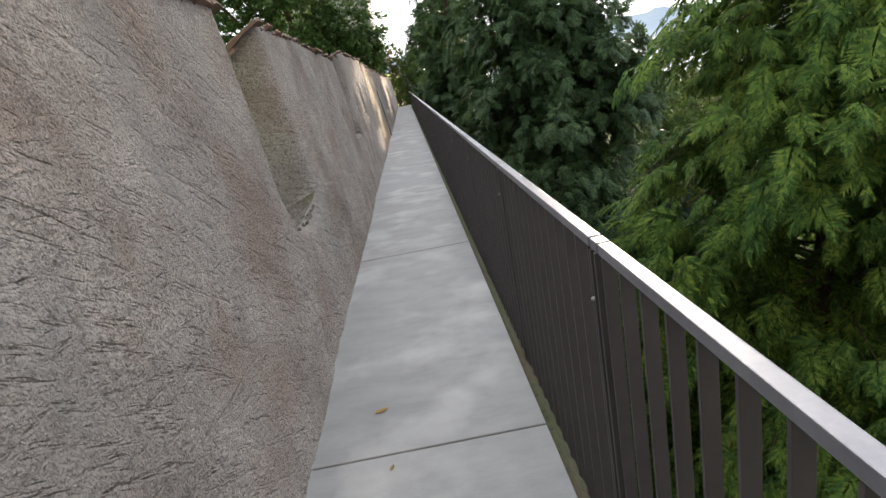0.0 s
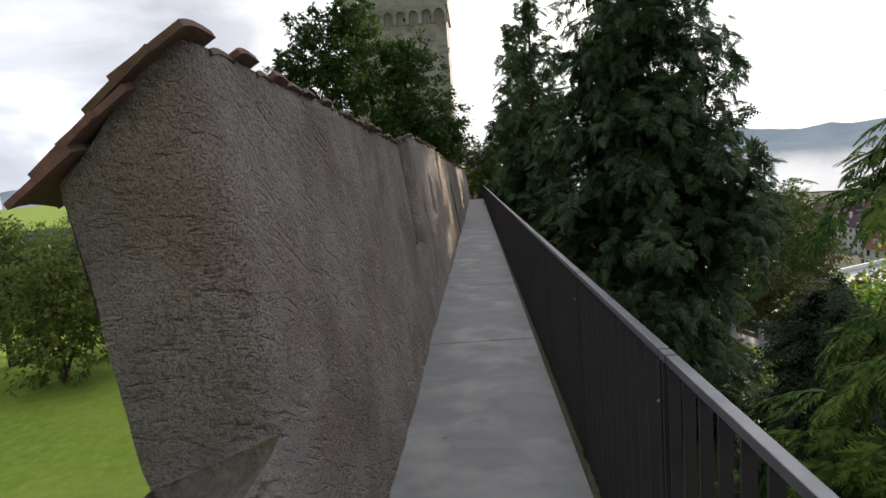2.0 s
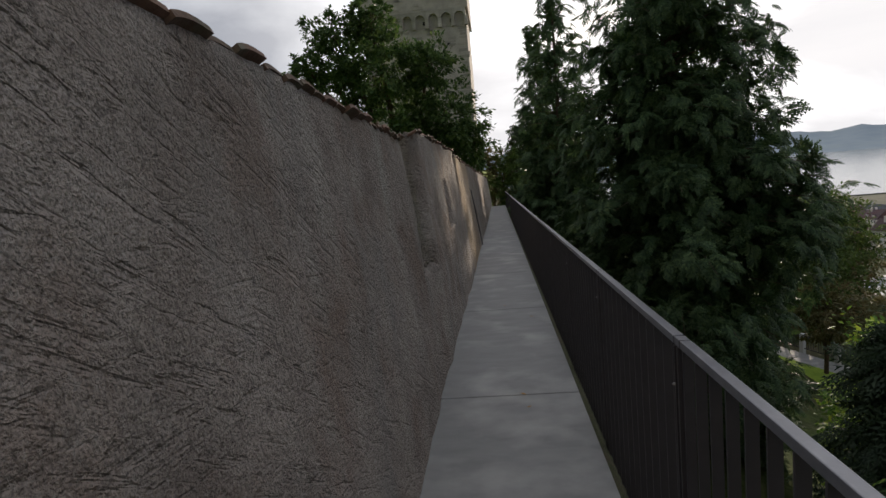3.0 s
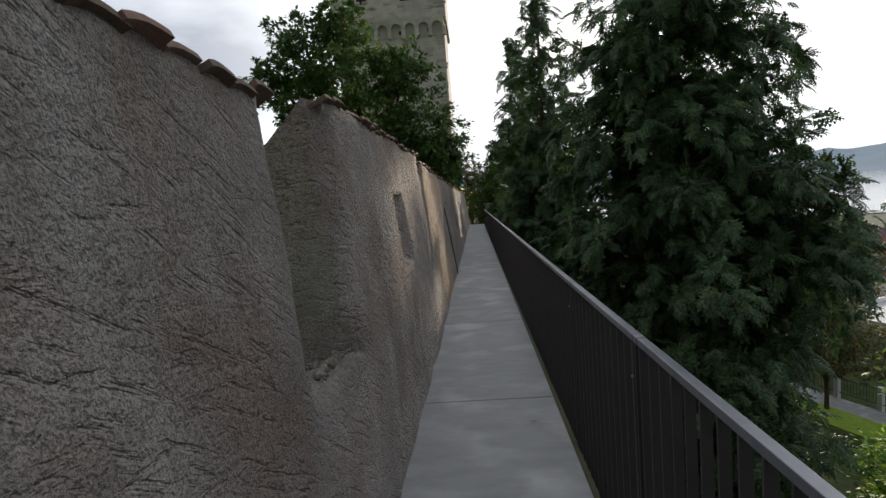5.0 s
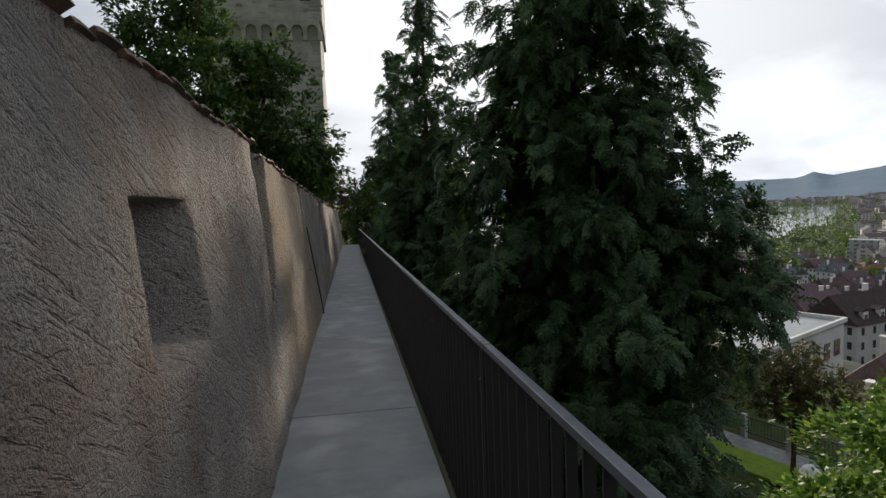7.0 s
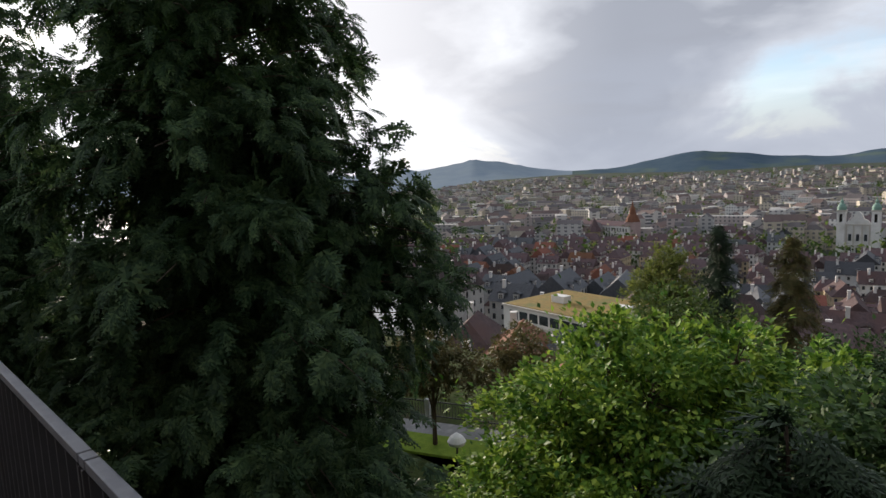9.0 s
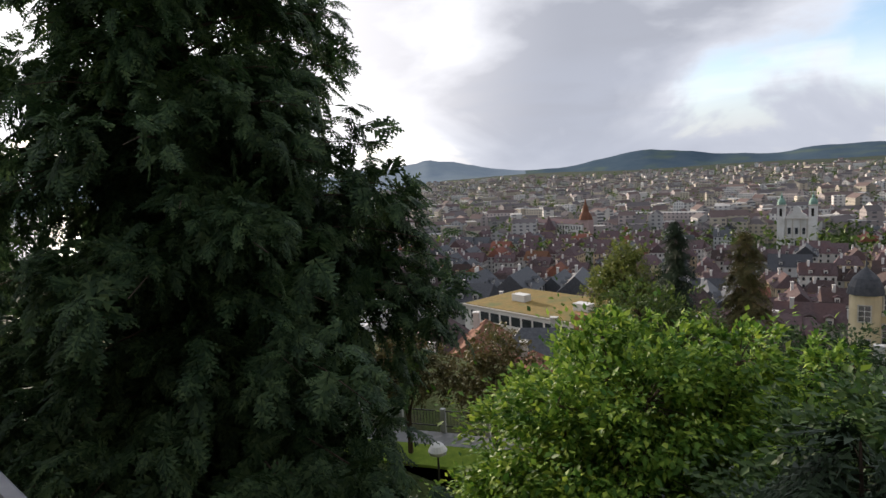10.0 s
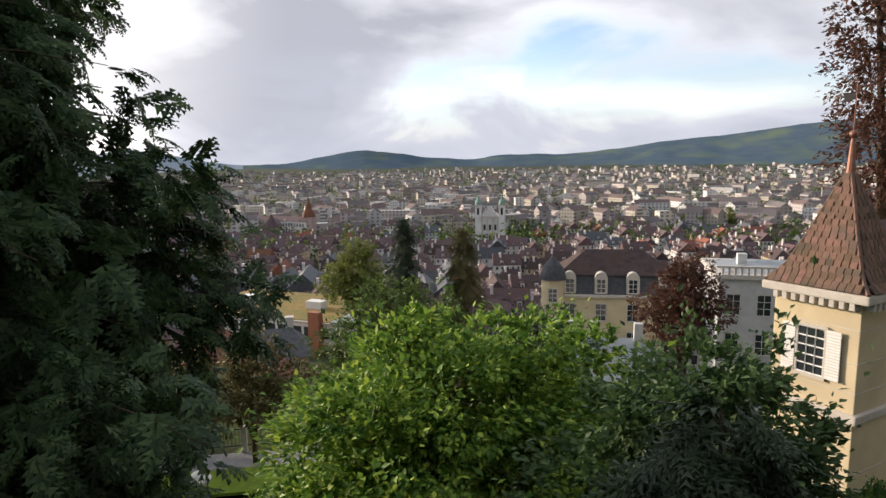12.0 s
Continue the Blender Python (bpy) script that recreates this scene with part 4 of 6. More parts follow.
for k, (hx, hy, ht) in enumerate(((-19, 28, -0.6), (-24, 31, 0.8), (-16.5, 35, 0.2), (-27, 26, -0.4), (-21, 40, 1.0))):
    broadleaf("lawn_tree", hx, hy, -7.4, [(0, 0, ht - 2.2, 2.1), (1.3, 0.4, ht - 3.4, 1.8), (-1.3, 0.5, ht - 3.2, 1.8), (0.2, 0, ht - 1.1, 1.2), (0, -0.4, ht - 4.4, 2.2)], (WILLOW, MIDLEAF, BRIGHT, MIDLEAF, OLIVE)[k], 9000, 0.24, 80 + k, "sunlit yellow-green leafy tree at the lawn's edge", 0.18)


# ---- building materials ----
WHITE = mat("white_render", (0.72, 0.70, 0.67), (0.82, 0.80, 0.77), 0.8, 0.9, c3=(0.62, 0.60, 0.56), big=0.2, vary=0.12, spec=0.2)
CREAM = mat("cream_render", (0.62, 0.52, 0.33), (0.72, 0.62, 0.42), 0.8, 0.9, c3=(0.54, 0.45, 0.30), big=0.3, spec=0.2, bump=0.1, bump_scale=60)
PINK = mat("pink_render", (0.50, 0.36, 0.34), (0.58, 0.44, 0.42), 0.8, 0.9, vary=0.1, spec=0.2)
OCHRE = mat("ochre_render", (0.52, 0.42, 0.26), (0.62, 0.52, 0.36), 0.8, 0.9, vary=0.15, spec=0.2)
GREYW = mat("grey_render", (0.50, 0.50, 0.50), (0.62, 0.62, 0.61), 0.8, 0.9, vary=0.12, spec=0.2)
BEIGE = mat("beige_render", (0.49, 0.47, 0.44), (0.61, 0.59, 0.56), 0.8, 0.9, c3=(0.43, 0.41, 0.39), big=0.2, vary=0.25, spec=0.2)
# far grey flattened in tone, as haze lowers contrast
FARWALL2 = mat("far_haze_grey_walls", (0.30, 0.30, 0.30), (0.48, 0.47, 0.45), 0.03, 0.9, spec=0.2)
ROOF = mat("brown_roof_tiles", (0.08, 0.058, 0.06), (0.135, 0.098, 0.096), 1.2, 0.9, c3=(0.12, 0.076, 0.07), big=0.15, vary=0.45, spec=0.15, bump=0.4, bump_scale=3, dist=0.1)
REDROOF = mat("red_roof_tiles", (0.17, 0.08, 0.055), (0.27, 0.125, 0.08), 1.5, 0.9, vary=0.25, spec=0.15, bump=0.4, bump_scale=4, dist=0.08)
SLATE = mat("grey_slate", (0.055, 0.06, 0.07), (0.10, 0.105, 0.115), 2, 0.6, vary=0.2, spec=0.3, bump=0.3, bump_scale=8, dist=0.04)
ZINC = mat("zinc_sheet", (0.25, 0.27, 0.28), (0.36, 0.38, 0.39), 1.5, 0.45, 0.5)
SEDUM = mat("sedum_roof", (0.19, 0.13, 0.028), (0.28, 0.19, 0.04), 1.2, 0.95, c3=(0.13, 0.145, 0.035), big=0.25, bump=0.6, bump_scale=8, dist=0.05)
GLASS = mat("window_glass", (0.02, 0.025, 0.03), (0.05, 0.06, 0.07), 0.5, 0.08, spec=0.8)
TRIM = mat("pale_stone_trim", (0.50, 0.46, 0.40), (0.60, 0.56, 0.50), 3, 0.85)
PAINTW = mat("white_paint", (0.76, 0.75, 0.72), (0.82, 0.81, 0.78), 6, 0.6)
COPPERG = mat("green_copper", (0.16, 0.30, 0.25), (0.24, 0.38, 0.31), 1.5, 0.7)
BRICKR = mat("red_brick", (0.30, 0.12, 0.07), (0.40, 0.17, 0.10), 6, 0.9, bump=0.3, bump_scale=20)
STONE = mat("tower_stone", (0.30, 0.28, 0.245), (0.42, 0.39, 0.34), 1.6, 0.95, c3=(0.25, 0.235, 0.21), big=0.35, bump=0.6, bump_scale=14, dist=0.04, vary=0.22)
# near-black colour stands in for the shade inside openings
HOLE_SHADE = mat("opening_shade", (0.012, 0.011, 0.010), (0.02, 0.018, 0.016), 4, 0.95)
WATER = mat("lake_water", (0.05, 0.07, 0.085), (0.07, 0.09, 0.10), 0.01, 0.12, bump=0.15, bump_scale=0.25, dist=0.5)


def far_wall_mat(name, wall, glass):
    """Render with small dark windows in rows, for houses half a kilometre off and more."""
    m = bpy.data.materials.new(name)
    m.use_nodes = True
    nt, n, link = nodes_of(m)
    out, bs = n("ShaderNodeOutputMaterial"), n("ShaderNodeBsdfPrincipled")
    geo, sep = n("ShaderNodeNewGeometry"), n("ShaderNodeSeparateXYZ")
    link(geo.outputs["Position"], sep.inputs[0])
    along = n("ShaderNodeMath", op="MULTIPLY_ADD")
    link(sep.outputs[0], along.inputs[0])
    along.inputs[1].default_value = 0.75
    link(sep.outputs[1], along.inputs[2])
    mask = None
    for value, step, share in ((along.outputs[0], 3.6, 0.42), (sep.outputs[2], 3.3, 0.50)):
        part_of = n("ShaderNodeMath", op="DIVIDE")
        link(value, part_of.inputs[0])
        part_of.inputs[1].default_value = step
        fr = n("ShaderNodeMath", op="FRACT")
        link(part_of.outputs[0], fr.inputs[0])
        less = n("ShaderNodeMath", op="LESS_THAN")
        link(fr.outputs[0], less.inputs[0])
        less.inputs[1].default_value = share
        if mask is None:
            mask = less.outputs[0]
        else:
            both = n("ShaderNodeMath", op="MULTIPLY")
            link(mask, both.inputs[0])
            link(less.outputs[0], both.inputs[1])
            mask = both.outputs[0]
    tone = n("ShaderNodeMapRange")
    link(geo.outputs["Random Per Island"], tone.inputs["Value"])
    tone.inputs["To Min"].default_value, tone.inputs["To Max"].default_value = 0.65, 1.25
    hs = n("ShaderNodeHueSaturation")
    hs.inputs["Color"].default_value = (*wall, 1)
    link(tone.outputs[0], hs.inputs["Value"])
    mx = n("ShaderNodeMix", data="RGBA")
    link(mask, mx.inputs["Factor"])
    link(hs.outputs[0], mx.inputs["A"])
    mx.inputs["B"].default_value = (*glass, 1)
    link(mx.outputs["Result"], bs.inputs["Base Color"])
    bs.inputs["Roughness"].default_value = 0.85
    link(bs.outputs[0], out.inputs["Surface"])
    return m


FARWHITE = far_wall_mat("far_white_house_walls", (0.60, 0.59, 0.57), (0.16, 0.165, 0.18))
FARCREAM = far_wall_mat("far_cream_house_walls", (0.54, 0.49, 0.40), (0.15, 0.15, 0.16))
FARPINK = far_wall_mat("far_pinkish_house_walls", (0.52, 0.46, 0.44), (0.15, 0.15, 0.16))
# haze is painted into both hill colours, palest beyond the lake
HAZY = mat("haze_painted_lake_hills", (0.26, 0.32, 0.38), (0.30, 0.36, 0.41), 0.01, 1.0, c3=(0.29, 0.35, 0.38), big=0.003, spec=0.0)
HILL = mat("haze_painted_wooded_hills", (0.075, 0.115, 0.155), (0.098, 0.138, 0.175), 0.012, 1.0, c3=(0.14, 0.185, 0.14), big=0.004, spec=0.0)


def window_mesh(w, h, panes=(2, 3)):
    """A window in one piece: stone surround, white frame and bars, sunken dark panes. It lies in the xz plane and faces -y, its foot at the origin."""
    bm = bmesh.new()
    nx, nz = panes
    xs = [-w / 2 - 0.09] + [-w / 2 + w * i / nx for i in range(nx + 1)] + [w / 2 + 0.09]
    zs = [-0.12] + [h * i / nz for i in range(nz + 1)] + [h + 0.1]
    grid = [[bm.verts.new((x, -0.07, z)) for z in zs] for x in xs]
    glass = []
    for i in range(len(xs) - 1):
        for j in range(len(zs) - 1):
            f = bm.faces.new((grid[i][j], grid[i + 1][j], grid[i + 1][j + 1], grid[i][j + 1]))
            inner = 0 < i < len(xs) - 2 and 0 < j < len(zs) - 2
            f.material_index = 2 if inner else 1
            if inner:
                glass.append(f)
    rim = [e for e in bm.edges if e.is_boundary]
    out = bmesh.ops.extrude_edge_only(bm, edges=rim)
    for v in out["geom"]:
        if isinstance(v, bmesh.types.BMVert):
            v.co.y = 0.02
    for f in bm.faces:
        if f.normal.length == 0 or abs(f.normal.y) < 0.5:
            f.material_index = 1
    bmesh.ops.inset_individual(bm, faces=glass, thickness=0.035, depth=-0.03)
    for f in glass:
        f.material_index = 0
    bmesh.ops.recalc_face_normals(bm, faces=bm.faces)
    me = bpy.data.meshes.new("window")
    bm.to_mesh(me)
    bm.free()
    for m in (GLASS, TRIM, PAINTW):
        me.materials.append(m)
    return me


WIN = window_mesh(1.0, 1.6)
WIN_BIG = window_mesh(1.2, 2.0)


def put_window(me, parent, m):
    ob = new("window", me)
    ob.parent = parent
    ob.matrix_local = m
    return ob


def prism(w, d, z0, ridge_h, over=0.4, hip=0.0):
    """A roof over a w by d plan, ridge along x; hip: how far the ridge is shortened at each end."""
    bm = bmesh.new()
    a, b = w / 2 + over, d / 2 + over
    lo = [bm.verts.new(p) for p in ((-a, -b, z0), (a, -b, z0), (a, b, z0), (-a, b, z0))]
    up = [bm.verts.new((-a + hip, 0, z0 + ridge_h)), bm.verts.new((a - hip, 0, z0 + ridge_h))]
    bm.faces.new((lo[0], lo[1], up[1], up[0]))
    bm.faces.new((lo[2], lo[3], up[0], up[1]))
    bm.faces.new((lo[1], lo[2], up[1]))
    bm.faces.new((lo[3], lo[0], up[0]))
    bm.faces.new((lo[3], lo[2], lo[1], lo[0]))
    return bm


def town_house(name, w, d, h, rh, wall_m, roof_m, label, storeys=3, cols=4, dormers=2, hip=0.0, single=False):
    """A house of the town: walls, roof, chimney, dormers, windows on all sides. Its base is 4 m under the ground's level at its middle."""
    t = empty(name)
    bm = box(-w / 2, w / 2, -d / 2, d / 2, -6, h)
    if not hip:
        for s in (-1, 1):
            v = [bm.verts.new((s * w / 2, -d / 2, h)), bm.verts.new((s * w / 2, d / 2, h)), bm.verts.new((s * w / 2, 0, h + rh * 0.93))]
            bm.faces.new(v)
    part("wall", bm, wall_m, t)
    roof = part("roof", prism(w, d, h, rh, 0.5, hip), roof_m, t)
    c = box(-0.5, 0.5, -0.4, 0.4, h + rh * 0.3, h + rh + 1.1)
    add_box(c, -0.6, 0.6, -0.5, 0.5, h + rh + 1.1, h + rh + 1.3)
    bmesh.ops.translate(c, vec=(w * 0.25, d * 0.12, 0), verts=c.verts)
    part("chimney", c, WHITE, roof)
    for i in range(dormers):
        x = -w / 2 + w * (i + 0.7) / (dormers + 0.4)
        for s in (-1, 1):
            dm = box(x - 0.8, x + 0.8, s * d * 0.40 - 0.5, s * d * 0.40 + 0.5, h + 0.1, h + rh * 0.2 + 1.5)
            part("dormer", dm, wall_m, roof)
            dr = prism(1.9, 2.6, h + rh * 0.2 + 1.5, 0.7, 0.1)
            bmesh.ops.rotate(dr, cent=(0, 0, 0), matrix=Matrix.Rotation(radians(90), 3, "Z"), verts=dr.verts)
            bmesh.ops.translate(dr, vec=(x, s * (d * 0.40 - 0.5), 0), verts=dr.verts)
            part("dormer_roof", dr, roof_m, roof)
            put_window(WIN, roof, pose(x, s * (d * 0.40 + 0.5), h + 0.35, 0, 0, 0 if s < 0 else 180))
    step = h / storeys
    spots = []
    for f in range(storeys):
        for i in range(cols):
            x = -w / 2 + w * (i + 0.5) / cols
            spots += [pose(x, -d / 2, f * step + step * 0.3), pose(x, d / 2, f * step + step * 0.3, 0, 0, 180)]
        for i in range(max(2, cols - 1)):
            y = -d / 2 + d * (i + 0.5) / max(2, cols - 1)
            spots += [pose(-w / 2, y, f * step + step * 0.3, 0, 0, -90), pose(w / 2, y, f * step + step * 0.3, 0, 0, 90)]
    if single:
        for m in spots:
            put_window(WIN, t, m)
    else:
        vs, fs = [], []
        for m in spots:
            for y, dw in ((-0.03, 0.62), (-0.06, 0.5)):
                k = len(vs)
                vs += [m @ Vector(p) for p in ((-dw, y, 0), (dw, y, 0), (dw, y, 1.6), (-dw, y, 1.6))]
                fs.append((k, k + 1, k + 2, k + 3))
        me = data_mesh("glazing", vs, fs)
        me.materials.append(TRIM)
        me.materials.append(GLASS)
        for i, p in enumerate(me.polygons):
            p.material_index = i % 2
        ob = link_mesh("glazing", me, None, t)
        tagged(ob, kind="stuff")
    return tagged(t, label, "house", "town houses")


# ---- stone tower beside the walkway ----
def build_tower():
    t = empty("stone_tower", pose(-6.05, 62.5, -8))
    W, D = 9.1, 9.0
    part("shaft", box(-W / 2, W / 2, -D / 2, D / 2, 0, 22.0, 0.05), STONE, t)
    part("head", box(-W / 2 - 0.22, W / 2 + 0.22, -D / 2 - 0.32, D / 2 + 0.32, 23.4, 32, 0.04), STONE, t)
    n = 8
    for i in range(n + 1):
        x = -W / 2 + W * i / n
        c = box(x - 0.16, x + 0.16, -D / 2 - 0.3, -D / 2 + 0.02, 21.95, 22.75, 0.04)
        part("corbel", c, STONE, t)
    for i in range(n):  # little round arches between the corbels
        x0 = -W / 2 + W * i / n + 0.15
        x1 = -W / 2 + W * (i + 1) / n - 0.15
        bm = bmesh.new()
        for yy in (-D / 2 - 0.31,):
            arc = [((x0 + x1) / 2 - (x1 - x0) / 2 * math.cos(math.pi * k / 8), 22.72 + (x1 - x0) / 2 * math.sin(math.pi * k / 8)) for k in range(9)]
            lower = [bm.verts.new((px, yy, pz)) for px, pz in arc]
            upper = [bm.verts.new((px, yy, 23.42)) for px, pz in arc]
            lback = [bm.verts.new((px, yy + 0.33, pz)) for px, pz in arc]
            for a in range(8):
                bm.faces.new((lower[a], lower[a + 1], upper[a + 1], upper[a]))
                bm.faces.new((lower[a + 1], lower[a], lback[a], lback[a + 1]))
            e0 = [bm.verts.new((x0 - 0.16, yy, 22.72)), bm.verts.new((x0 - 0.16, yy, 23.42))]
            bm.faces.new((e0[0], lower[0], upper[0], e0[1]))
            e1 = [bm.verts.new((x1 + 0.16, yy, 22.72)), bm.verts.new((x1 + 0.16, yy, 23.42))]
            bm.faces.new((lower[8], e1[0], e1[1], upper[8]))
        part("arch", bm, STONE, t)
    part("back_band", box(-W / 2, W / 2, -D / 2 - 0.01, D / 2, 22.0, 23.42), STONE, t)
    # holes and slits are shade-coloured boxes set on the face
    for x, z in ((2.9, 20.45), (-2.2, 20.6), (-3.4, 22.25), (-1.2, 22.3), (0.9, 22.3), (3.3, 22.35)):
        part("putlog_hole", box(x - 0.14, x + 0.14, -D / 2 - 0.012, -D / 2 + 0.1, z, z + 0.3), HOLE_SHADE, t)
    for x in (-2.1, 1.5, 3.6):
        part("slit_window", box(x - 0.42, x + 0.42, -D / 2 - 0.335, -D / 2, 24.9, 26.1), HOLE_SHADE, t)
    # stones that stand proud of the face
    rng = random.Random(8)
    blocks = []
    for k in range(3):
        bm = box(-0.30 - 0.06 * k, 0.30 + 0.06 * k, -0.03, 0.02, -0.11, 0.11, 0.012)
        me = bpy.data.meshes.new("stone")
        bm.to_mesh(me)
        bm.free()
        me.materials.append(STONE)
        blocks.append(me)

    def stone(x, y, z, turn=0):
        ob = new("stone", blocks[rng.randrange(3)])
        ob.parent = t
        ob.location = (x, y, z)
        ob.rotation_euler = (0, 0, radians(turn))
        ob.scale = (rng.uniform(0.7, 1.25), 1, rng.uniform(0.8, 1.15))

    z = 11.0
    while z < 21.8:
        for k in range(4):
            stone(W / 2 - 0.35 + rng.uniform(-0.08, 0.0), -D / 2, z)
            break
        for k in range(3):
            stone(rng.uniform(-W / 2 + 0.4, W / 2 - 0.9), -D / 2, z)
        z += 0.27
    z = 23.7
    while z < 29.5:
        for k in range(4):
            stone(rng.uniform(-W / 2 + 0.2, W / 2 - 0.4), -D / 2 - 0.32, z)
        stone(W / 2 - 0.2, -D / 2 - 0.32, z)
        z += 0.27
    return tagged(t, "tall square grey stone tower with a frieze of round arches", "tower")


build_tower()


# ---- yellow house with a tiled spire, close below the wall ----
def build_turret_house():
    t = empty("turret_house", pose(18.63, 8.66, -2.15, 0, 0, 42))
    w = 1.14
    wall = part("wall", box(-w, w, -w, w, -13, -0.25, 0.02), CREAM, t)
    part("cornice", box(-w - 0.28, w + 0.28, -w - 0.28, w + 0.28, -0.25, 0.0, 0.05), TRIM, t)
    part("string_course", box(-w - 0.12, w + 0.12, -w - 0.12, w + 0.12, -3.5, -3.25, 0.04), TRIM, t)
    for i in range(9):
        y = -w + 2 * w * (i + 0.5) / 9
        part("bracket", box(-w - 0.24, -w + 0.02, y - 0.07, y + 0.07, -0.45, -0.24, 0.02), TRIM, t)
        part("bracket", box(y - 0.07, y + 0.07, w - 0.02, w + 0.24, -0.45, -0.24, 0.02), TRIM, t)
    for z in (-1.0, -1.9, -2.7, -5.0, -6.2):
        part("groove", box(-w - 0.012, w + 0.012, -w - 0.012, w + 0.012, z, z + 0.025), TRIM, t)
    # spire: bellcast pyramid of clay tiles
    prof = [(1.36, 0.0), (1.15, 0.23), (0.96, 0.54), (0.62, 1.42), (0.27, 2.45), (0.07, 3.0)]
    bm = bmesh.new()
    rings = [[bm.verts.new((sx * r, sy * r, z - 0.02)) for sx, sy in ((-1, -1), (1, -1), (1, 1), (-1, 1))] for r, z in prof]
    for a, b in zip(rings, rings[1:]):
        for j in range(4):
            bm.faces.new((a[j], a[(j + 1) % 4], b[(j + 1) % 4], b[j]))
    bm.faces.new(rings[0][::-1])
    spire = part("spire_roof", bm, TILE2, t, "steep flared spire of brown clay tiles")
    rng = random.Random(3)
    tm = box(-0.085, 0.085, -0.012, 0.012, -0.26, 0.0)
    me = bpy.data.meshes.new("roof_tile")
    tm.to_mesh(me)
    tm.free()
    me.materials.append(TILE2)
    for (r0, z0), (r1, z1) in zip(prof, prof[1:]):
        l = math.hypot(r0 - r1, z1 - z0)
        rows = max(1, int(l / 0.17))
        for q in range(rows):
            u = (q + 0.5) / rows
            r, z = r0 + (r1 - r0) * u, z0 + (z1 - z0) * u
            n = int(2 * r / 0.19)
            tilt = math.degrees(math.atan2(r0 - r1, z1 - z0))
            for i in range(n):
                v = -r + 2 * r * (i + 0.5 + 0.25 * (q % 2)) / (n + 0.3)
                for face in (0, 1):
                    ob = new("roof_tile", me)
                    ob.parent = spire
                    if face == 0:
                        ob.matrix_local = pose(-r - 0.015, v, z + 0.12, 0, 0, -90) @ pose(0, 0, 0, -tilt + rng.uniform(1, 6), 0, rng.uniform(-2, 2))
                    else:
                        ob.matrix_local = pose(-v, r + 0.015, z + 0.12, 0, 0, 180) @ pose(0, 0, 0, -tilt + rng.uniform(1, 6), 0, rng.uniform(-2, 2))
    for sx, sy in ((-1, 1), (-1, -1), (1, 1)):
        part("hip_cap", limb_mesh([[(Vector((sx * r, sy * r, z)), 0.06) for r, z in prof]]), TILE2, spire)
    fin = bmesh.new()
    add_tube(fin, 0.12, 0.05, 2.95, 3.95, 10)
    bmesh.ops.create_uvsphere(fin, u_segments=12, v_segments=8, radius=0.10, matrix=Matrix.Translation((0, 0, 4.08)))
    add_tube(fin, 0.018, 0.010, 4.15, 5.5, 6)
    part("finial", fin, COPPERF, t, "copper finial with a ball")
    vane = bmesh.new()
    vane.faces.new([vane.verts.new(p) for p in ((0.02, 0, 5.0), (0.35, 0, 4.92), (0.28, 0, 5.06), (0.38, 0, 5.2), (0.02, 0, 5.16))])
    bmesh.ops.solidify(vane, geom=vane.faces[:], thickness=0.02)
    part("weather_vane", vane, STEEL, t)
    # window with open louvred shutters on the face towards the wall
    win = empty("shuttered_window")
    win.parent = t
    win.matrix_local = pose(0.05, w, -2.45, 0, 0, 180) @ Matrix.Diagonal((0.76, 1, 0.9, 1))
    put_window(window_mesh(0.95, 1.45, (3, 5)), win, Matrix.Identity(4))
    for s in (-1, 1):
        sh = bmesh.new()
        rows = [(0.0, 0.01), (0.0, -0.03), (0.08, -0.03)]
        for i in range(15):
            rows += [(0.085 + i * 0.09, -0.012), (0.165 + i * 0.09, -0.034)]
        rows += [(1.44, -0.03), (1.5, -0.03), (1.5, 0.01)]
        cols = [[sh.verts.new((x, y, z)) for z, y in rows] for x in (-0.24, 0.24)]
        for i in range(len(rows) - 1):
            sh.faces.new((cols[0][i], cols[1][i], cols[1][i + 1], cols[0][i + 1]))
        for q in cols:
            sh.faces.new(q)
        bmesh.ops.transform(sh, matrix=pose(s * 0.80, -0.06, -0.02), verts=sh.verts)
        part("shutter", sh, PAINTW, win, "white louvred shutter, open")
    for z in (-4.0 - 2.7,):
        put_window(window_mesh(0.95, 1.5, (3, 5)), t, pose(0.25, w, z, 0, 0, 180))
    # main house behind, with its pipe
    part("wing_wall", box(-0.8, 2.6, -9.5, -w + 0.01, -13, -0.3, 0.02), CREAM, t)
    wr = prism(8, 3.6, -0.3, 1.8, 0.3, 1.2)
    bmesh.ops.transform(wr, matrix=pose(0.8, -5.5, 0, 0, 0, 90), verts=wr.verts)
    part("wing_roof", wr, ROOF, t)
    part("downpipe", tube(0.05, 0.05, -13, -0.3, 10, -w + 0.08, -w - 0.07), ZINC, t)
    put_window(window_mesh(0.95, 1.5, (3, 5)), t, pose(-0.8, -4.3, -2.7, 0, 0, -90))
    return tagged(t, "cream house with a steep tiled turret spire and shutters", "house")


TILE2 = mat("spire_tile", (0.13, 0.078, 0.055), (0.21, 0.125, 0.085), 8, 0.9, c3=(0.10, 0.08, 0.06), big=2, bump=0.3, bump_scale=60, vary=0.3)
COPPERF = mat("weathered_copper", (0.22, 0.10, 0.07), (0.30, 0.15, 0.10), 8, 0.6, 0.4)
build_turret_house()


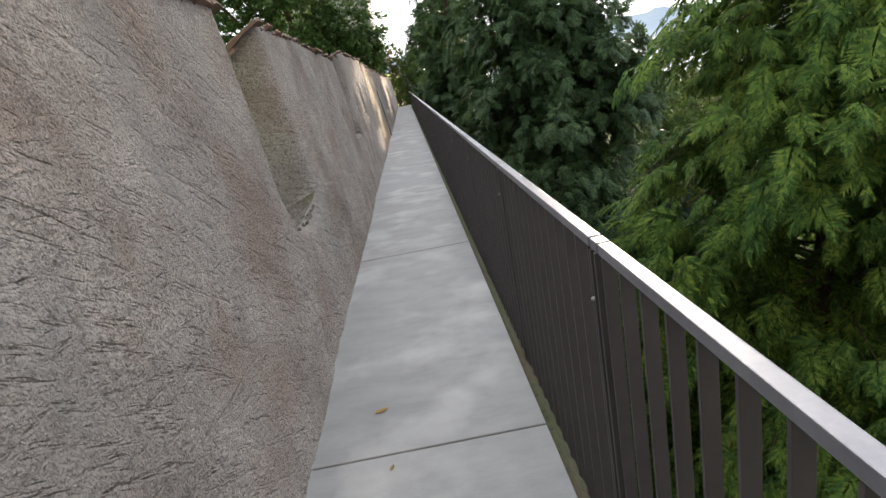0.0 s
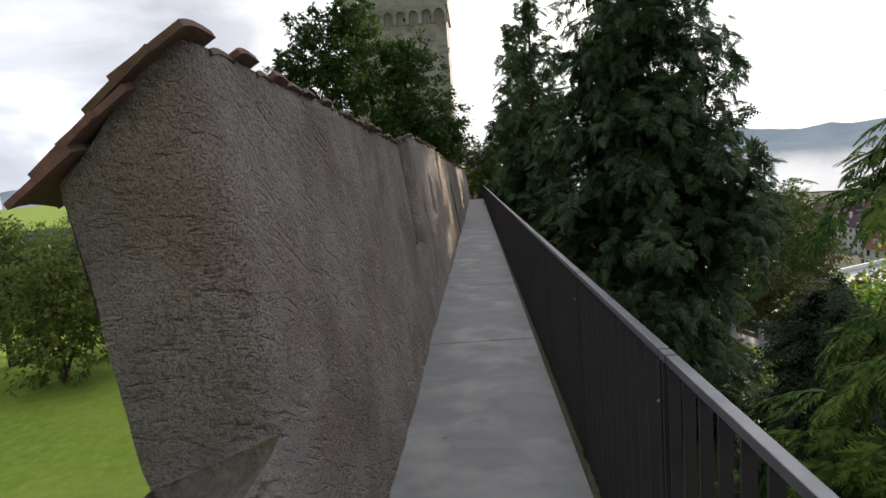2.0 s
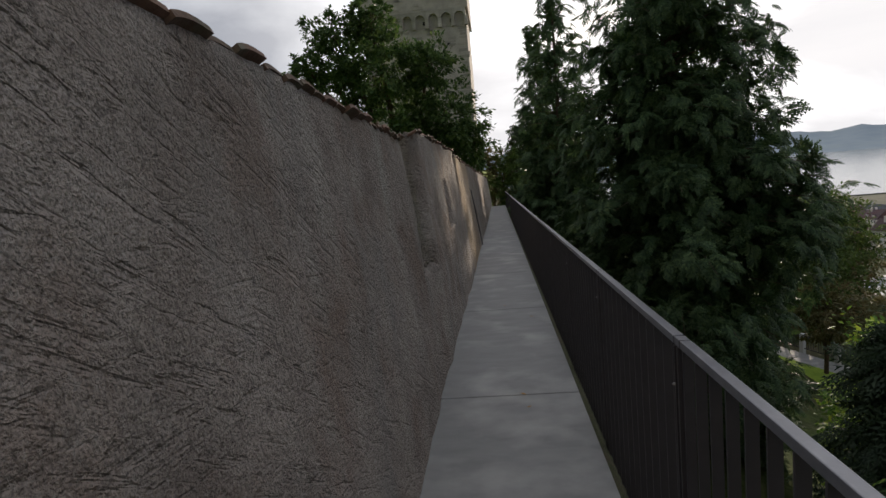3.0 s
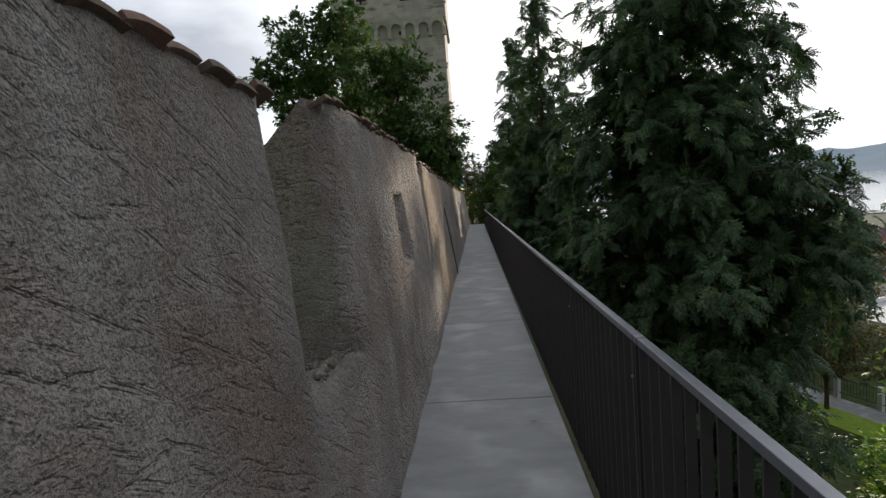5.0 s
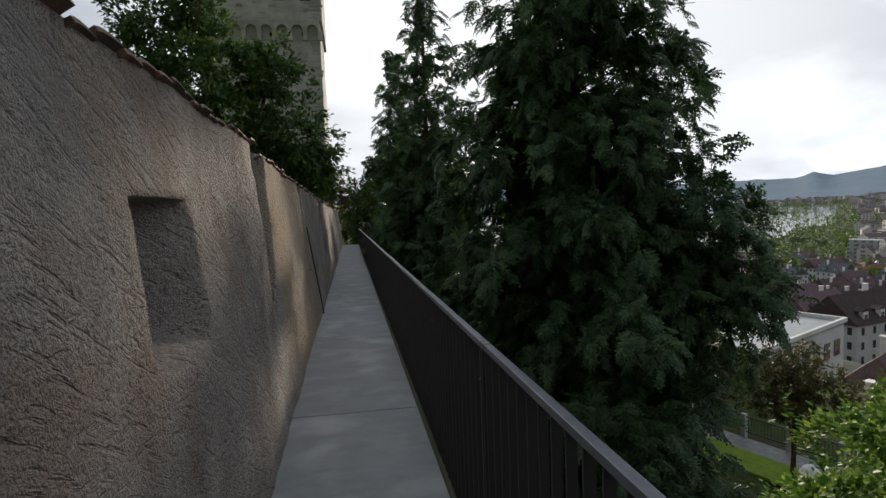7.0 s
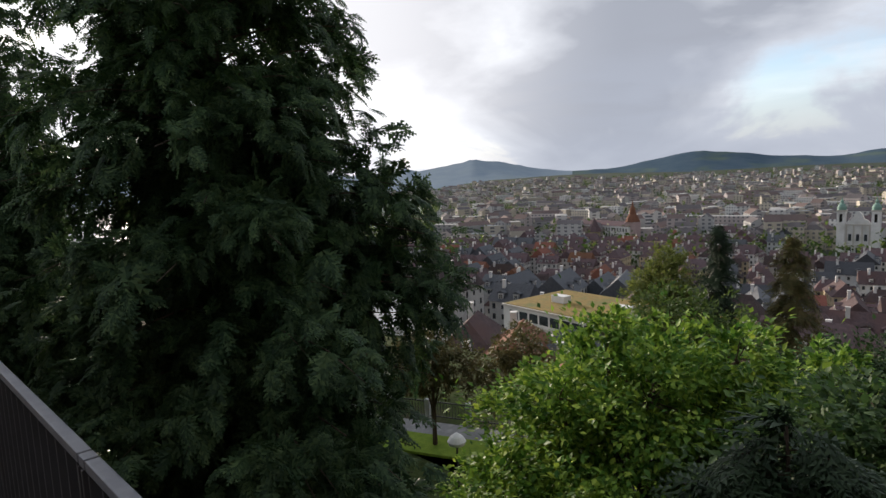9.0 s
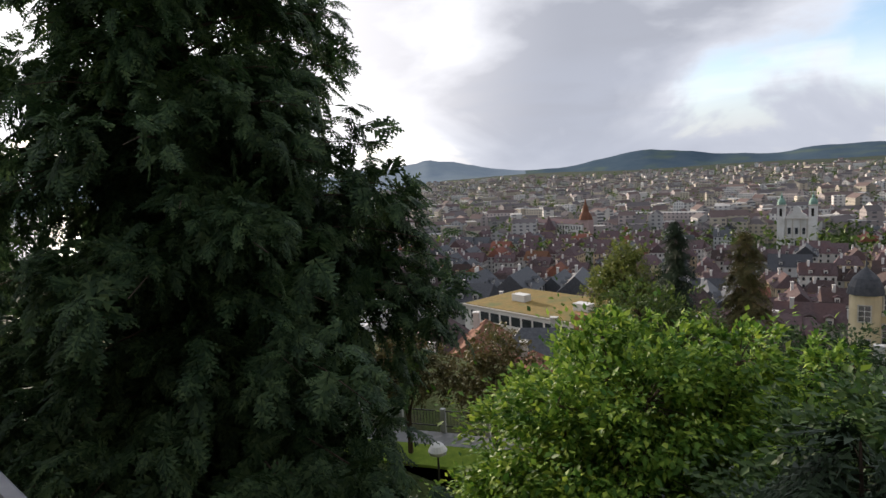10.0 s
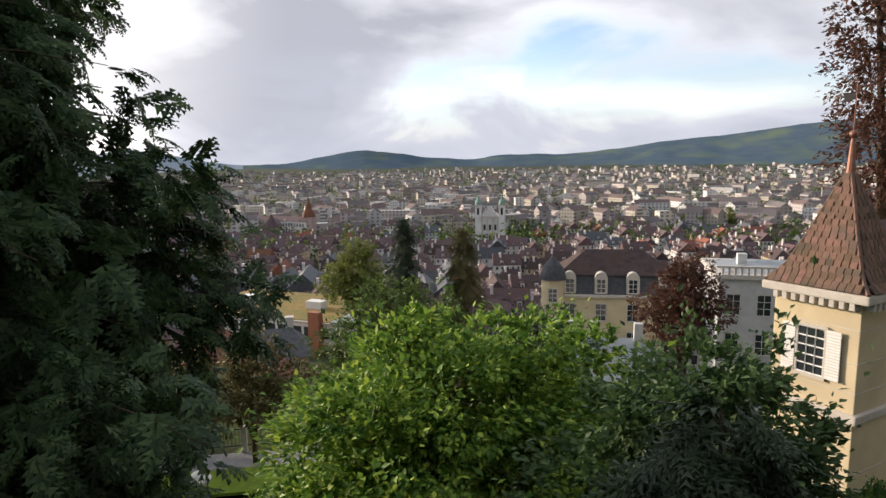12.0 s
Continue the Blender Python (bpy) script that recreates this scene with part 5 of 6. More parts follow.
# ---- villa with a mansard roof and round corner turret ----
def build_villa():
    t = empty("villa", pose(76.0, 12.8, -24, 0, 0, -86))
    w, d = 15.0, 9.0  # x along the front; the front faces -y after the turn, towards the wall
    part("wall", box(-w / 2, w / 2, -d / 2, d / 2, -8, 9.4, 0.05), CREAM, t)
    part("cornice", box(-w / 2 - 0.3, w / 2 + 0.3, -d / 2 - 0.3, d / 2 + 0.3, 9.4, 9.75, 0.06), TRIM, t)
    bm = bmesh.new()
    rings = []
    for ins, z in ((0.0, 9.7), (0.5, 11.0), (0.9, 12.0)):
        rings.append([bm.verts.new(p) for p in ((-w / 2 + ins, -d / 2 + ins, z), (w / 2 - ins, -d / 2 + ins, z), (w / 2 - ins, d / 2 - ins, z), (-w / 2 + ins, d / 2 - ins, z))])
    for a, b in zip(rings, rings[1:]):
        for j in range(4):
            bm.faces.new((a[j], a[(j + 1) % 4], b[(j + 1) % 4], b[j]))
    bm.faces.new(rings[0][::-1])
    mans = part("mansard", bm, SLATE, t, "dark slate mansard slope")
    part("upper_roof", prism(w - 1.6, d - 1.6, 12.0, 2.6, 0.25, 3.5), ROOF, t)
    for i in range(4):
        x = -w / 2 + w * (i + 0.55) / 4.1
        dm = box(x - 0.75, x + 0.75, -d / 2 - 0.02, -d / 2 + 1.6, 9.9, 11.7)
        bmesh.ops.create_cone(dm, cap_ends=True, segments=16, radius1=0.75, radius2=0.75, depth=1.6, matrix=pose(x, -d / 2 + 0.8, 11.7, 90))
        part("dormer", dm, TRIM, mans)
        put_window(WIN, mans, pose(x, -d / 2 - 0.02, 10.0))
        for z in (6.6, 3.2, 0):
            put_window(WIN_BIG, t, pose(x, -d / 2, z))
    for i in range(3):
        y = -d / 2 + d * (i + 0.5) / 3
        for z in (6.6, 3.2):
            put_window(WIN_BIG, t, pose(w / 2, y, z, 0, 0, 90))
        put_window(WIN, mans, pose(w / 2 - 0.4, y, 10.0, 0, 0, 90))
    tur = part("turret", tube(1.35, 1.35, -8, 11.6, 20, -w / 2, -d / 2), CREAM, t)
    dome = bmesh.new()
    for (r0, z0), (r1, z1) in zip(((1.6, 11.6), (1.45, 12.4), (1.1, 13.2), (0.45, 13.9), (0.10, 14.3)), ((1.45, 12.4), (1.1, 13.2), (0.45, 13.9), (0.10, 14.3), (0.03, 15.4))):
        add_tube(dome, r0, r1, z0, z1, 20, -w / 2, -d / 2)
    part("dome", dome, SLATE, tur, "grey bell-shaped turret roof")
    for z in (2.2, 5.6, 9.0):
        put_window(WIN, t, pose(-w / 2, -d / 2 - 1.33, z))
    return tagged(t, "cream villa with slate mansard, dormers and round turret", "house")


build_villa()


def build_low_house():
    t = empty("grey_roof_house", pose(50, 14.2, -20, 0, 0, 92))
    part("wall", box(-5, 5, -3.6, 3.6, -6, 4.4), WHITE, t)
    part("roof", prism(10, 7.2, 4.4, 2.4, 0.5, 2.6), ZINC, t, "grey sheet-metal hipped roof")
    for x in (-2.6, 1.0, 3.0):
        part("chimney", box(x - 0.35, x + 0.35, -0.3, 0.3, 6, 8.1, 0.03), GREYW, t)
    part("roof_light", box(-1.1, 0.1, -2.4, -1.6, 5.15, 5.45, 0.03), GLASS, t)
    return tagged(t, "house with a grey hipped metal roof and chimneys", "house")


build_low_house()


def build_grey_block():
    t = empty("apartment_building", pose(66, -3.5, -30, 0, 0, -92))
    w, d, h = 13.5, 10, 20.0
    part("wall", box(-w / 2, w / 2, -d / 2, d / 2, -6, h, 0.04), GREYW, t)
    part("cornice", box(-w / 2 - 0.35, w / 2 + 0.35, -d / 2 - 0.35, d / 2 + 0.35, h, h + 0.45, 0.05), TRIM, t)
    part("roof", prism(w - 1, d - 1, h + 0.45, 0.8, 0.0, 4), ZINC, t)
    for i in range(24):
        x = -w / 2 + w * (i + 0.5) / 24
        part("baluster", box(x - 0.1, x + 0.1, -d / 2 - 0.2, -d / 2, h + 0.45, h + 1.1), TRIM, t)
    part("balustrade_rail", box(-w / 2 - 0.3, w / 2 + 0.3, -d / 2 - 0.3, -d / 2 + 0.05, h + 1.1, h + 1.3), TRIM, t)
    for i in range(5):
        for f in range(5):
            put_window(WIN_BIG, t, pose(-w / 2 + w * (i + 0.5) / 5, -d / 2, 0.9 + f * 3.9))
    for x in (-4, 2):
        part("chimney", box(x - 0.45, x + 0.45, -0.9, -0.1, h, h + 1.9, 0.04), GREYW, t)
    return tagged(t, "pale grey apartment building with a balustrade on its roof", "building")


build_grey_block()


# ---- school with a planted roof ----
def build_green_roof():
    t = empty("green_roof_building", pose(95, 70.5, -23.3, 0, 0, -8))
    part("wall", box(-9, 9, -25, 14, -26, -0.3, 0.05), WHITE, t)
    part("parapet", box(-9.3, 9.3, -25.3, 14.3, -0.3, 0.05, 0.05), TRIM, t)
    part("planting", box(-8.9, 8.9, -24.9, 13.9, 0.0, 0.16, 0.04), SEDUM, t, "yellow-brown sedum planted roof")
    for y in (6.0, -8.5):
        part("roof_box", box(-2.2, -0.2, y - 1.6, y + 1.6, 0.15, 1.5, 0.06), PAINTW, t, "white plant box on the roof")
    part("chimney", box(-10.3, -8.95, -15.0, -13.0, -12, 1.9, 0.05), BRICKR, t, "red brick chimney")
    part("lower_roof", box(-9.2, -2, -25.2, -16.4, 0.1, 0.3, 0.03), ZINC, t)
    for i in range(14):
        for f in range(2):
            y = -23.8 + i * 2.6
            part("pane", box(-9.06, -8.9, y, y + 2.1, -2.6 - f * 3.6, -0.9 - f * 3.6), GLASS, t)
    part("facade_band", box(-9.12, -8.9, -25, 12.5, -4.0, -3.2, 0.02), TRIM, t)
    return tagged(t, "white flat-roofed building with a planted roof and brick chimney", "building")


build_green_roof()


def hip_house(x, y, z, turn, w, d, h, rh, wall_m, roof_m, label, hip, lights=0):
    t = town_house("house", w, d, h, rh, wall_m, roof_m, label, 2, 4, 0, hip, True)
    t.matrix_world = pose(x, y, z - h, 0, 0, turn)
    for i in range(lights):
        part("roof_light", box(i * 1.7 - 1.5, i * 1.7 - 0.4, -0.6, 0.6, -0.03, 0.08, 0.02, pose(0, -d * 0.28, h + rh * 0.47, math.degrees(math.atan2(rh, d / 2 + 0.5)))), GLASS, t)
    return t


hip_house(62.5, 62.0, -23.6, 28, 15, 10, 8, 4.4, WHITE, REDROOF, "white house with a red tiled roof and roof lights", 3.0, 2)
hip_house(65.0, 72.5, -24.0, 30, 13, 9, 8, 4.6, WHITE, ROOF, "white house with a dark brown tiled roof", 3.5)
hip_house(70.0, 57.5, -23.4, -60, 9, 8, 7, 3.0, OCHRE, SLATE, "house with a grey-blue seamed metal roof", 2.5)
hip_house(58.0, 51.0, -24.0, 30, 12, 9, 8, 3.4, OCHRE, REDROOF, "house with a red tiled roof behind the street trees", 3.0)
hip_house(50.0, 60.0, -23.5, 20, 11, 9, 8, 3.4, WHITE, ROOF, "white house with a brown tiled roof below the road", 3.0)
hip_house(44.0, 74.0, -22.0, 20, 12, 9, 8, 3.6, WHITE, ROOF, "white house with a brown roof near the cedar", 3.0)


def build_flat_hall(x, y, z, turn):
    """A long low hall with a pale flat roof behind a raised edge."""
    t = empty("flat_roofed_hall", pose(x, y, z - 5, 0, 0, turn))
    part("wall", box(-9, 9, -3.5, 3.5, -4, 4.6), WHITE, t)
    part("roof", box(-9.2, 9.2, -3.7, 3.7, 4.6, 4.8, 0.03), ZINC, t)
    for y0, y1 in ((-3.75, -3.45), (3.45, 3.75)):
        part("parapet", box(-9.25, 9.25, y0, y1, 4.75, 5.15, 0.02), WHITE, t)
    for x0, x1 in ((-9.25, -8.95), (8.95, 9.25)):
        part("parapet", box(x0, x1, -3.44, 3.44, 4.75, 5.15, 0.02), WHITE, t)
    for i in range(7):
        part("window", box(-7.8 + 2.4 * i, -6.4 + 2.4 * i, -3.56, -3.4, 1.6, 3.2), GLASS, t)
    return tagged(t, "long low white hall with a pale flat roof", "building")


build_flat_hall(39, 60.5, -12.0, 28)
hip_house(-60, 84, -6.0, 20, 12, 9, 5, 3.0, WHITE, SLATE, "white house with a grey roof beyond the lawn", 2.0)


# ---- old town: many houses, then the far town ----
def build_town():
    rng = random.Random(11)
    walls = [WHITE, BEIGE, CREAM, GREYW, BEIGE, OCHRE]
    roofs = [ROOF, ROOF, ROOF, SLATE, ROOF, ROOF, ROOF, REDROOF, ROOF, SLATE, ROOF, ROOF]
    kinds = []
    for k in range(12):
        w, d, h = rng.uniform(11, 19), rng.uniform(9, 12), rng.uniform(9, 14)
        t = town_house("town_house", w, d, h, rng.uniform(4.5, 6.5), walls[k % 6], roofs[k], "town house with a steep roof, dormers and rows of windows",
                       4 if h > 11 else 3, 5 if w > 14 else 4, (2, 3, 1)[k % 3], (0, 0, 3.0)[k % 3])
        kinds.append(t)
    used, spots = [False] * 12, []
    keep = ((76, 12, 17), (50, 14, 11), (66, -3, 15), (95, 70, 26), (62, 62, 26), (50, 66, 18), (33, 27, 12), (78, 44, 14), (52, 8, 9), (74, 32, 9))
    r = 112.0
    while r < 545:
        dth = 19.0 / r
        th = radians(17) + rng.random() * dth
        while th < radians(124):
            x, y = r * math.sin(th) + rng.uniform(-4, 4), r * math.cos(th) + rng.uniform(-4, 4)
            th += dth * rng.uniform(0.85, 1.35)
            if any(math.hypot(x - a, y - b) < c + 6 for a, b, c in keep) or rng.random() < 0.08:
                continue
            if 430 < x < 560 and (60 < y < 140 or 240 < y < 350):
                continue
            if ground_z(x, y) > -36 or (math.degrees(math.atan2(x, y)) < 33 and r < 330):
                continue
            if math.degrees(math.atan2(x, y)) < 42 and math.hypot(x, y) > 560:
                continue
            k = rng.randrange(12)
            m = pose(x, y, ground_z(x, y) - rng.uniform(0, 2.5), 0, 0, rng.choice((0, 90)) + 12 + 25 * noise.noise((x / 120, y / 120, 3)) + rng.uniform(-5, 5))
            spots.append((x * x + y * y, k, m))
        r += 18.0
    spots.sort(key=lambda q: q[0])
    for _, k, m in spots[:290]:
        if not used[k]:
            used[k] = True
            kinds[k].matrix_world = m
        else:
            copy_thing(kinds[k], m)
    # the roofs behind them, joined
    verts, faces, mats, mine = [], [], [], []
    shapes = []
    for t in kinds:
        shape = []
        for o in t.children_recursive:
            local = o.matrix_basis if o.parent == t else o.parent.matrix_basis @ o.matrix_basis
            shape.append((o.data, local))
        shapes.append(shape)
    for _, k, m in spots[290:]:
        for me, local in shapes[k]:
            base, w = len(verts), m @ local
            verts += [w @ v.co for v in me.vertices]
            for p in me.polygons:
                faces.append(tuple(base + q for q in p.vertices))
                mt = me.materials[p.material_index]
                if mt not in mine:
                    mine.append(mt)
                mats.append(mine.index(mt))
    me = data_mesh("old_town", verts, faces)
    for mt in mine:
        me.materials.append(mt)
    me.polygons.foreach_set("material_index", np.array(mats, dtype=np.int32))
    tagged(link_mesh("old_town", me, None), "dense old town houses with brown roofs and pale walls", "town", kind="stuff")


build_town()


def build_far_town():
    """Thousands of far roofs that nobody could count: blocks with gable or flat roofs."""
    rng = np.random.default_rng(4)
    n = 5200
    r = 545 + 2700 * rng.random(n) ** 1.25
    th = np.radians(rng.uniform(36, 126, n))
    verts, faces, mats = [], [], []
    for i in range(n):
        x, y = r[i] * math.sin(th[i]), r[i] * math.cos(th[i])
        az = math.degrees(th[i])
        if az < 44 and r[i] < 2600:
            continue
        z = ground_z(x, y) - 3
        w, d, h = rng.choice((11, 14, 18, 24, 40)) * rng.uniform(0.8, 1.25), rng.uniform(10, 16), 3 + rng.choice((7, 9, 11, 13, 16, 22)) + rng.uniform(-1, 2)
        c, s = math.cos(a := rng.uniform(-0.5, 0.9) + (math.pi / 2) * rng.integers(0, 2)), math.sin(a)
        rh = rng.choice((0.3, 3.5, 4.5))
        k = len(verts)
        for px, py, pz in ((-w, -d, 0), (w, -d, 0), (w, d, 0), (-w, d, 0), (-w, -d, h), (w, -d, h), (w, d, h), (-w, d, h), (-w, 0, h + rh), (w, 0, h + rh)):
            px, py = px / 2, py / 2
            verts.append((x + px * c - py * s, y + px * s + py * c, z + pz))
        fl = ((0, 1, 5, 4), (1, 2, 6, 5), (2, 3, 7, 6), (3, 0, 4, 7), (5, 6, 9), (7, 4, 8), (4, 5, 9, 8), (6, 7, 8, 9))
        wm = rng.integers(0, 3)
        rm = 3 + (rng.integers(0, 2) if rh > 1 else 2)
        for j, f in enumerate(fl):
            faces.append(tuple(k + q for q in f))
            mats.append(rm if j > 5 else wm)
    me = data_mesh("far_town", verts, faces)
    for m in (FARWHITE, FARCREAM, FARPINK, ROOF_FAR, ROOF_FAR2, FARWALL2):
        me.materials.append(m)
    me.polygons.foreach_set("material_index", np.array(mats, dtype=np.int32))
    tagged(link_mesh("far_town", me, None), "distant pale town buildings, brown and grey roofs paled by painted haze", "town", kind="stuff")
    # far trees between the blocks
    n = 6200
    r = 430 + 2900 * rng.random(n) ** 1.1
    th = np.radians(rng.uniform(36, 126, n))
    per = 26
    cx, cy = r * np.sin(th), r * np.cos(th)
    cz = np.array([ground_z(a, b) for a, b in zip(cx, cy)])
    size = rng.uniform(4.0, 8.5, n)
    p = np.stack((cx, cy, cz + size * 1.2), axis=1)[:, None, :] + rng.normal(0, 1, (n, per, 3)) * (size * 0.55)[:, None, None] * np.array((1, 1, 1.2))
    p = p.reshape(-1, 3)
    o = rng.normal(0, 1, p.shape)
    ob = scatter("far_trees", leaf_shape(), p, o, rng.normal(0, 1, p.shape) + (0, 0, 0.5), np.repeat(size * 0.55, per), MIDLEAF, None)
    tagged(ob, "green and yellowing trees scattered between the far buildings", "trees", kind="stuff")


# far roofs greyer and paler than near ones: haze mixed into the colour
ROOF_FAR = mat("far_haze_paled_brown_roofs", (0.13, 0.118, 0.12), (0.20, 0.18, 0.178), 0.02, 0.95, spec=0.1)
ROOF_FAR2 = mat("far_haze_paled_red_brown_roofs", (0.15, 0.115, 0.11), (0.215, 0.165, 0.15), 0.02, 0.95, spec=0.1)
build_far_town()


for px, py, ph in ((548, -99, 30), (545, -62, 24)):
    broadleaf("poplar_tree", px, py, -66, [(0, 0, -66 + ph * u, w) for u, w in ((0.25, 4.2), (0.42, 5.0), (0.6, 4.4), (0.76, 3.4), (0.9, 2.0))], WILLOW, 3600, 1.1, 90 + int(ph), "tall narrow yellow-green poplar among the far roofs", 0.5)


# ---- twin-towered church, long palace, gate towers ----
def build_church():
    t = empty("church", pose(482, 98, -64, 0, 0, -88) @ Matrix.Diagonal((0.82, 0.9, 0.92, 1)))
    part("nave", box(-13, 13, 3, 50, -3, 20), WHITE, t)
    nr = prism(48, 27, 20, 9, 0.5)
    bmesh.ops.transform(nr, matrix=pose(0, 27, 0, 0, 0, 90), verts=nr.verts)
    part("roof", nr, ROOF, t)
    f = box(-9, 9, -1, 3, -3, 25)
    g = [(-9, 25), (9, 25), (7, 28), (4, 29.5), (2.5, 33), (0, 35), (-2.5, 33), (-4, 29.5), (-7, 28)]
    lo = [f.verts.new((x, -1, z)) for x, z in g]
    hi = [f.verts.new((x, 2, z)) for x, z in g]
    f.faces.new(lo)
    f.faces.new(hi[::-1])
    for i in range(len(g)):
        f.faces.new((lo[i], hi[i], hi[(i + 1) % len(g)], lo[(i + 1) % len(g)]))
    part("gable", f, WHITE, t, "white curved baroque gable")
    for x in (-8, -3, 3, 8):
        part("pilaster", box(x - 0.5, x + 0.5, -1.5, -0.9, -3, 24.5), TRIM, t)
    for z in (9, 24.6):
        part("cornice", box(-9.5, 9.5, -1.8, -0.5, z, z + 0.8), TRIM, t)
    for x in (-5.5, 0, 5.5):
        for z in (3, 13):
            part("window", box(x - 1.1, x + 1.1, -1.2, -0.8, z, z + 5), GLASS, t)
    for s in (-1, 1):
        tw = part("tower", box(s * 12 - 3, s * 12 + 3, -2, 4, -3, 35, 0.1), WHITE, t)
        part("belfry_window", box(s * 12 - 1, s * 12 + 1, -2.1, -1.8, 27, 33), HOLE_SHADE, tw)
        part("tower_cornice", box(s * 12 - 3.5, s * 12 + 3.5, -2.5, 4.5, 35, 36), TRIM, tw)
        dm = bmesh.new()
        pr = ((3.3, 36), (3.4, 38), (2.4, 40), (1.2, 41), (1.3, 42.5), (0.5, 43.5), (0.1, 46))
        for (a, z0), (b, z1) in zip(pr, pr[1:]):
            add_tube(dm, a, b, z0, z1, 12, s * 12, 1)
        part("onion_dome", dm, COPPERG, tw, "green copper onion dome")
    return tagged(t, "white baroque church with two green-domed towers", "church")


build_church()


def build_palace():
    t = empty("long_white_building", pose(490, 297, -63, 0, 0, -105))
    part("wall", box(-38, 38, -7, 7, -3, 17), WHITE, t)
    part("roof", prism(76, 14, 17, 4, 0.5, 4), ROOF, t)
    for i in range(22):
        for z in (2, 7.2, 12.4):
            put_window(WIN_BIG, t, pose(-35 + i * 3.33, -7, z) @ Matrix.Diagonal((1.3, 1, 1.4, 1)))
    tagged(t, "long white riverside building with rows of windows", "building")
    b = empty("water_tower", pose(455, 285, -64))
    part("shaft", tube(5.2, 5.2, 0, 15, 8), OCHRE, b)
    part("roof", tube(6.6, 0.3, 15, 27, 8), ROOF, b, "brown pointed tiled roof")
    tagged(b, "octagonal stone water tower with a brown pointed roof", "tower")
    c = empty("red_tower", pose(480, 262, -64))
    part("shaft", box(-5, 5, -5, 5, 0, 22), PINK, c)
    bm = bmesh.new()
    for (a, z0), (e, z1) in zip(((6.5, 22), (5.0, 26), (3, 29), (2.4, 33), (1, 36)), ((5.0, 26), (3, 29), (2.4, 33), (1, 36), (0.1, 41))):
        add_tube(bm, a, e, z0, z1, 10)
    part("roof", bm, REDROOF, c, "red bell-shaped roof")
    tagged(c, "pink town tower with a red bell-shaped roof", "tower")


build_palace()


# ---- lake and hills ----
def build_lake():
    vs, fs = [], []
    n = 40
    for i in range(n + 1):
        az = radians(-20 + 62.5 * i / n)
        near = 830 + 60 * noise.noise((az * 9, 0, 0)) + 400 * smooth01(37, 42, math.degrees(az))
        far = 3400
        for r in (near, far):
            vs.append((r * math.sin(az), r * math.cos(az), -63.9))
    for i in range(n):
        fs.append((2 * i, 2 * i + 1, 2 * i + 3, 2 * i + 2))
    tagged(link_mesh("water", data_mesh("water", vs, fs), WATER), "calm pale lake beyond the town", "lake", kind="structure")


def build_hills():
    def crest(a):
        h = -40
        for c, w, top in ((68.5, 7.5, 165), (82, 6, 90), (94, 9, 130), (108, 11, 215), (124, 14, 230), (52, 8, 75), (48, 5.0, 90), (38, 9, 95), (22, 10, 85), (5, 14, 110), (-30, 20, 120), (150, 20, 250)):
            h += top * math.exp(-((a - c) / w) ** 2)
        return h + (1.0 - smooth01(44, 56, a)) * 55 * max(0.0, noise.noise((a * 0.45, 3, 5)) + 0.2 * noise.noise((a * 1.7, 3, 8))) + 16 * noise.noise((a * 0.35, 0, 2)) + 7 * noise.noise((a * 1.6, 1, 2))

    for a0, a1, material, label in ((-40, 57.0, HAZY, "hills beyond the lake with haze painted into their blue-grey"), (56.6, 175, HILL, "wooded hills round the town with painted blue haze")):
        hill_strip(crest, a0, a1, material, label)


def hill_strip(crest, a0, a1, material, label):
    vs, fs = [], []
    n, m = 140, 9
    for i in range(n + 1):
        a = a0 + (a1 - a0) * i / n
        top = crest(a)
        for j in range(m + 1):
            u = j / m
            r = 3300 + 1350 * u
            z = -70 + (top + 70) * (u ** 1.3) + 12 * noise.noise((a * 0.6, u * 5, 0)) * math.sin(math.pi * u)
            vs.append((r * math.sin(radians(a)), r * math.cos(radians(a)), z))
    for i in range(n):
        for j in range(m):
            k = i * (m + 1) + j
            fs.append((k, k + 1, k + m + 2, k + m + 1))
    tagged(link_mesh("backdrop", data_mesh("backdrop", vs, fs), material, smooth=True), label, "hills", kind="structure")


build_lake()
build_hills()


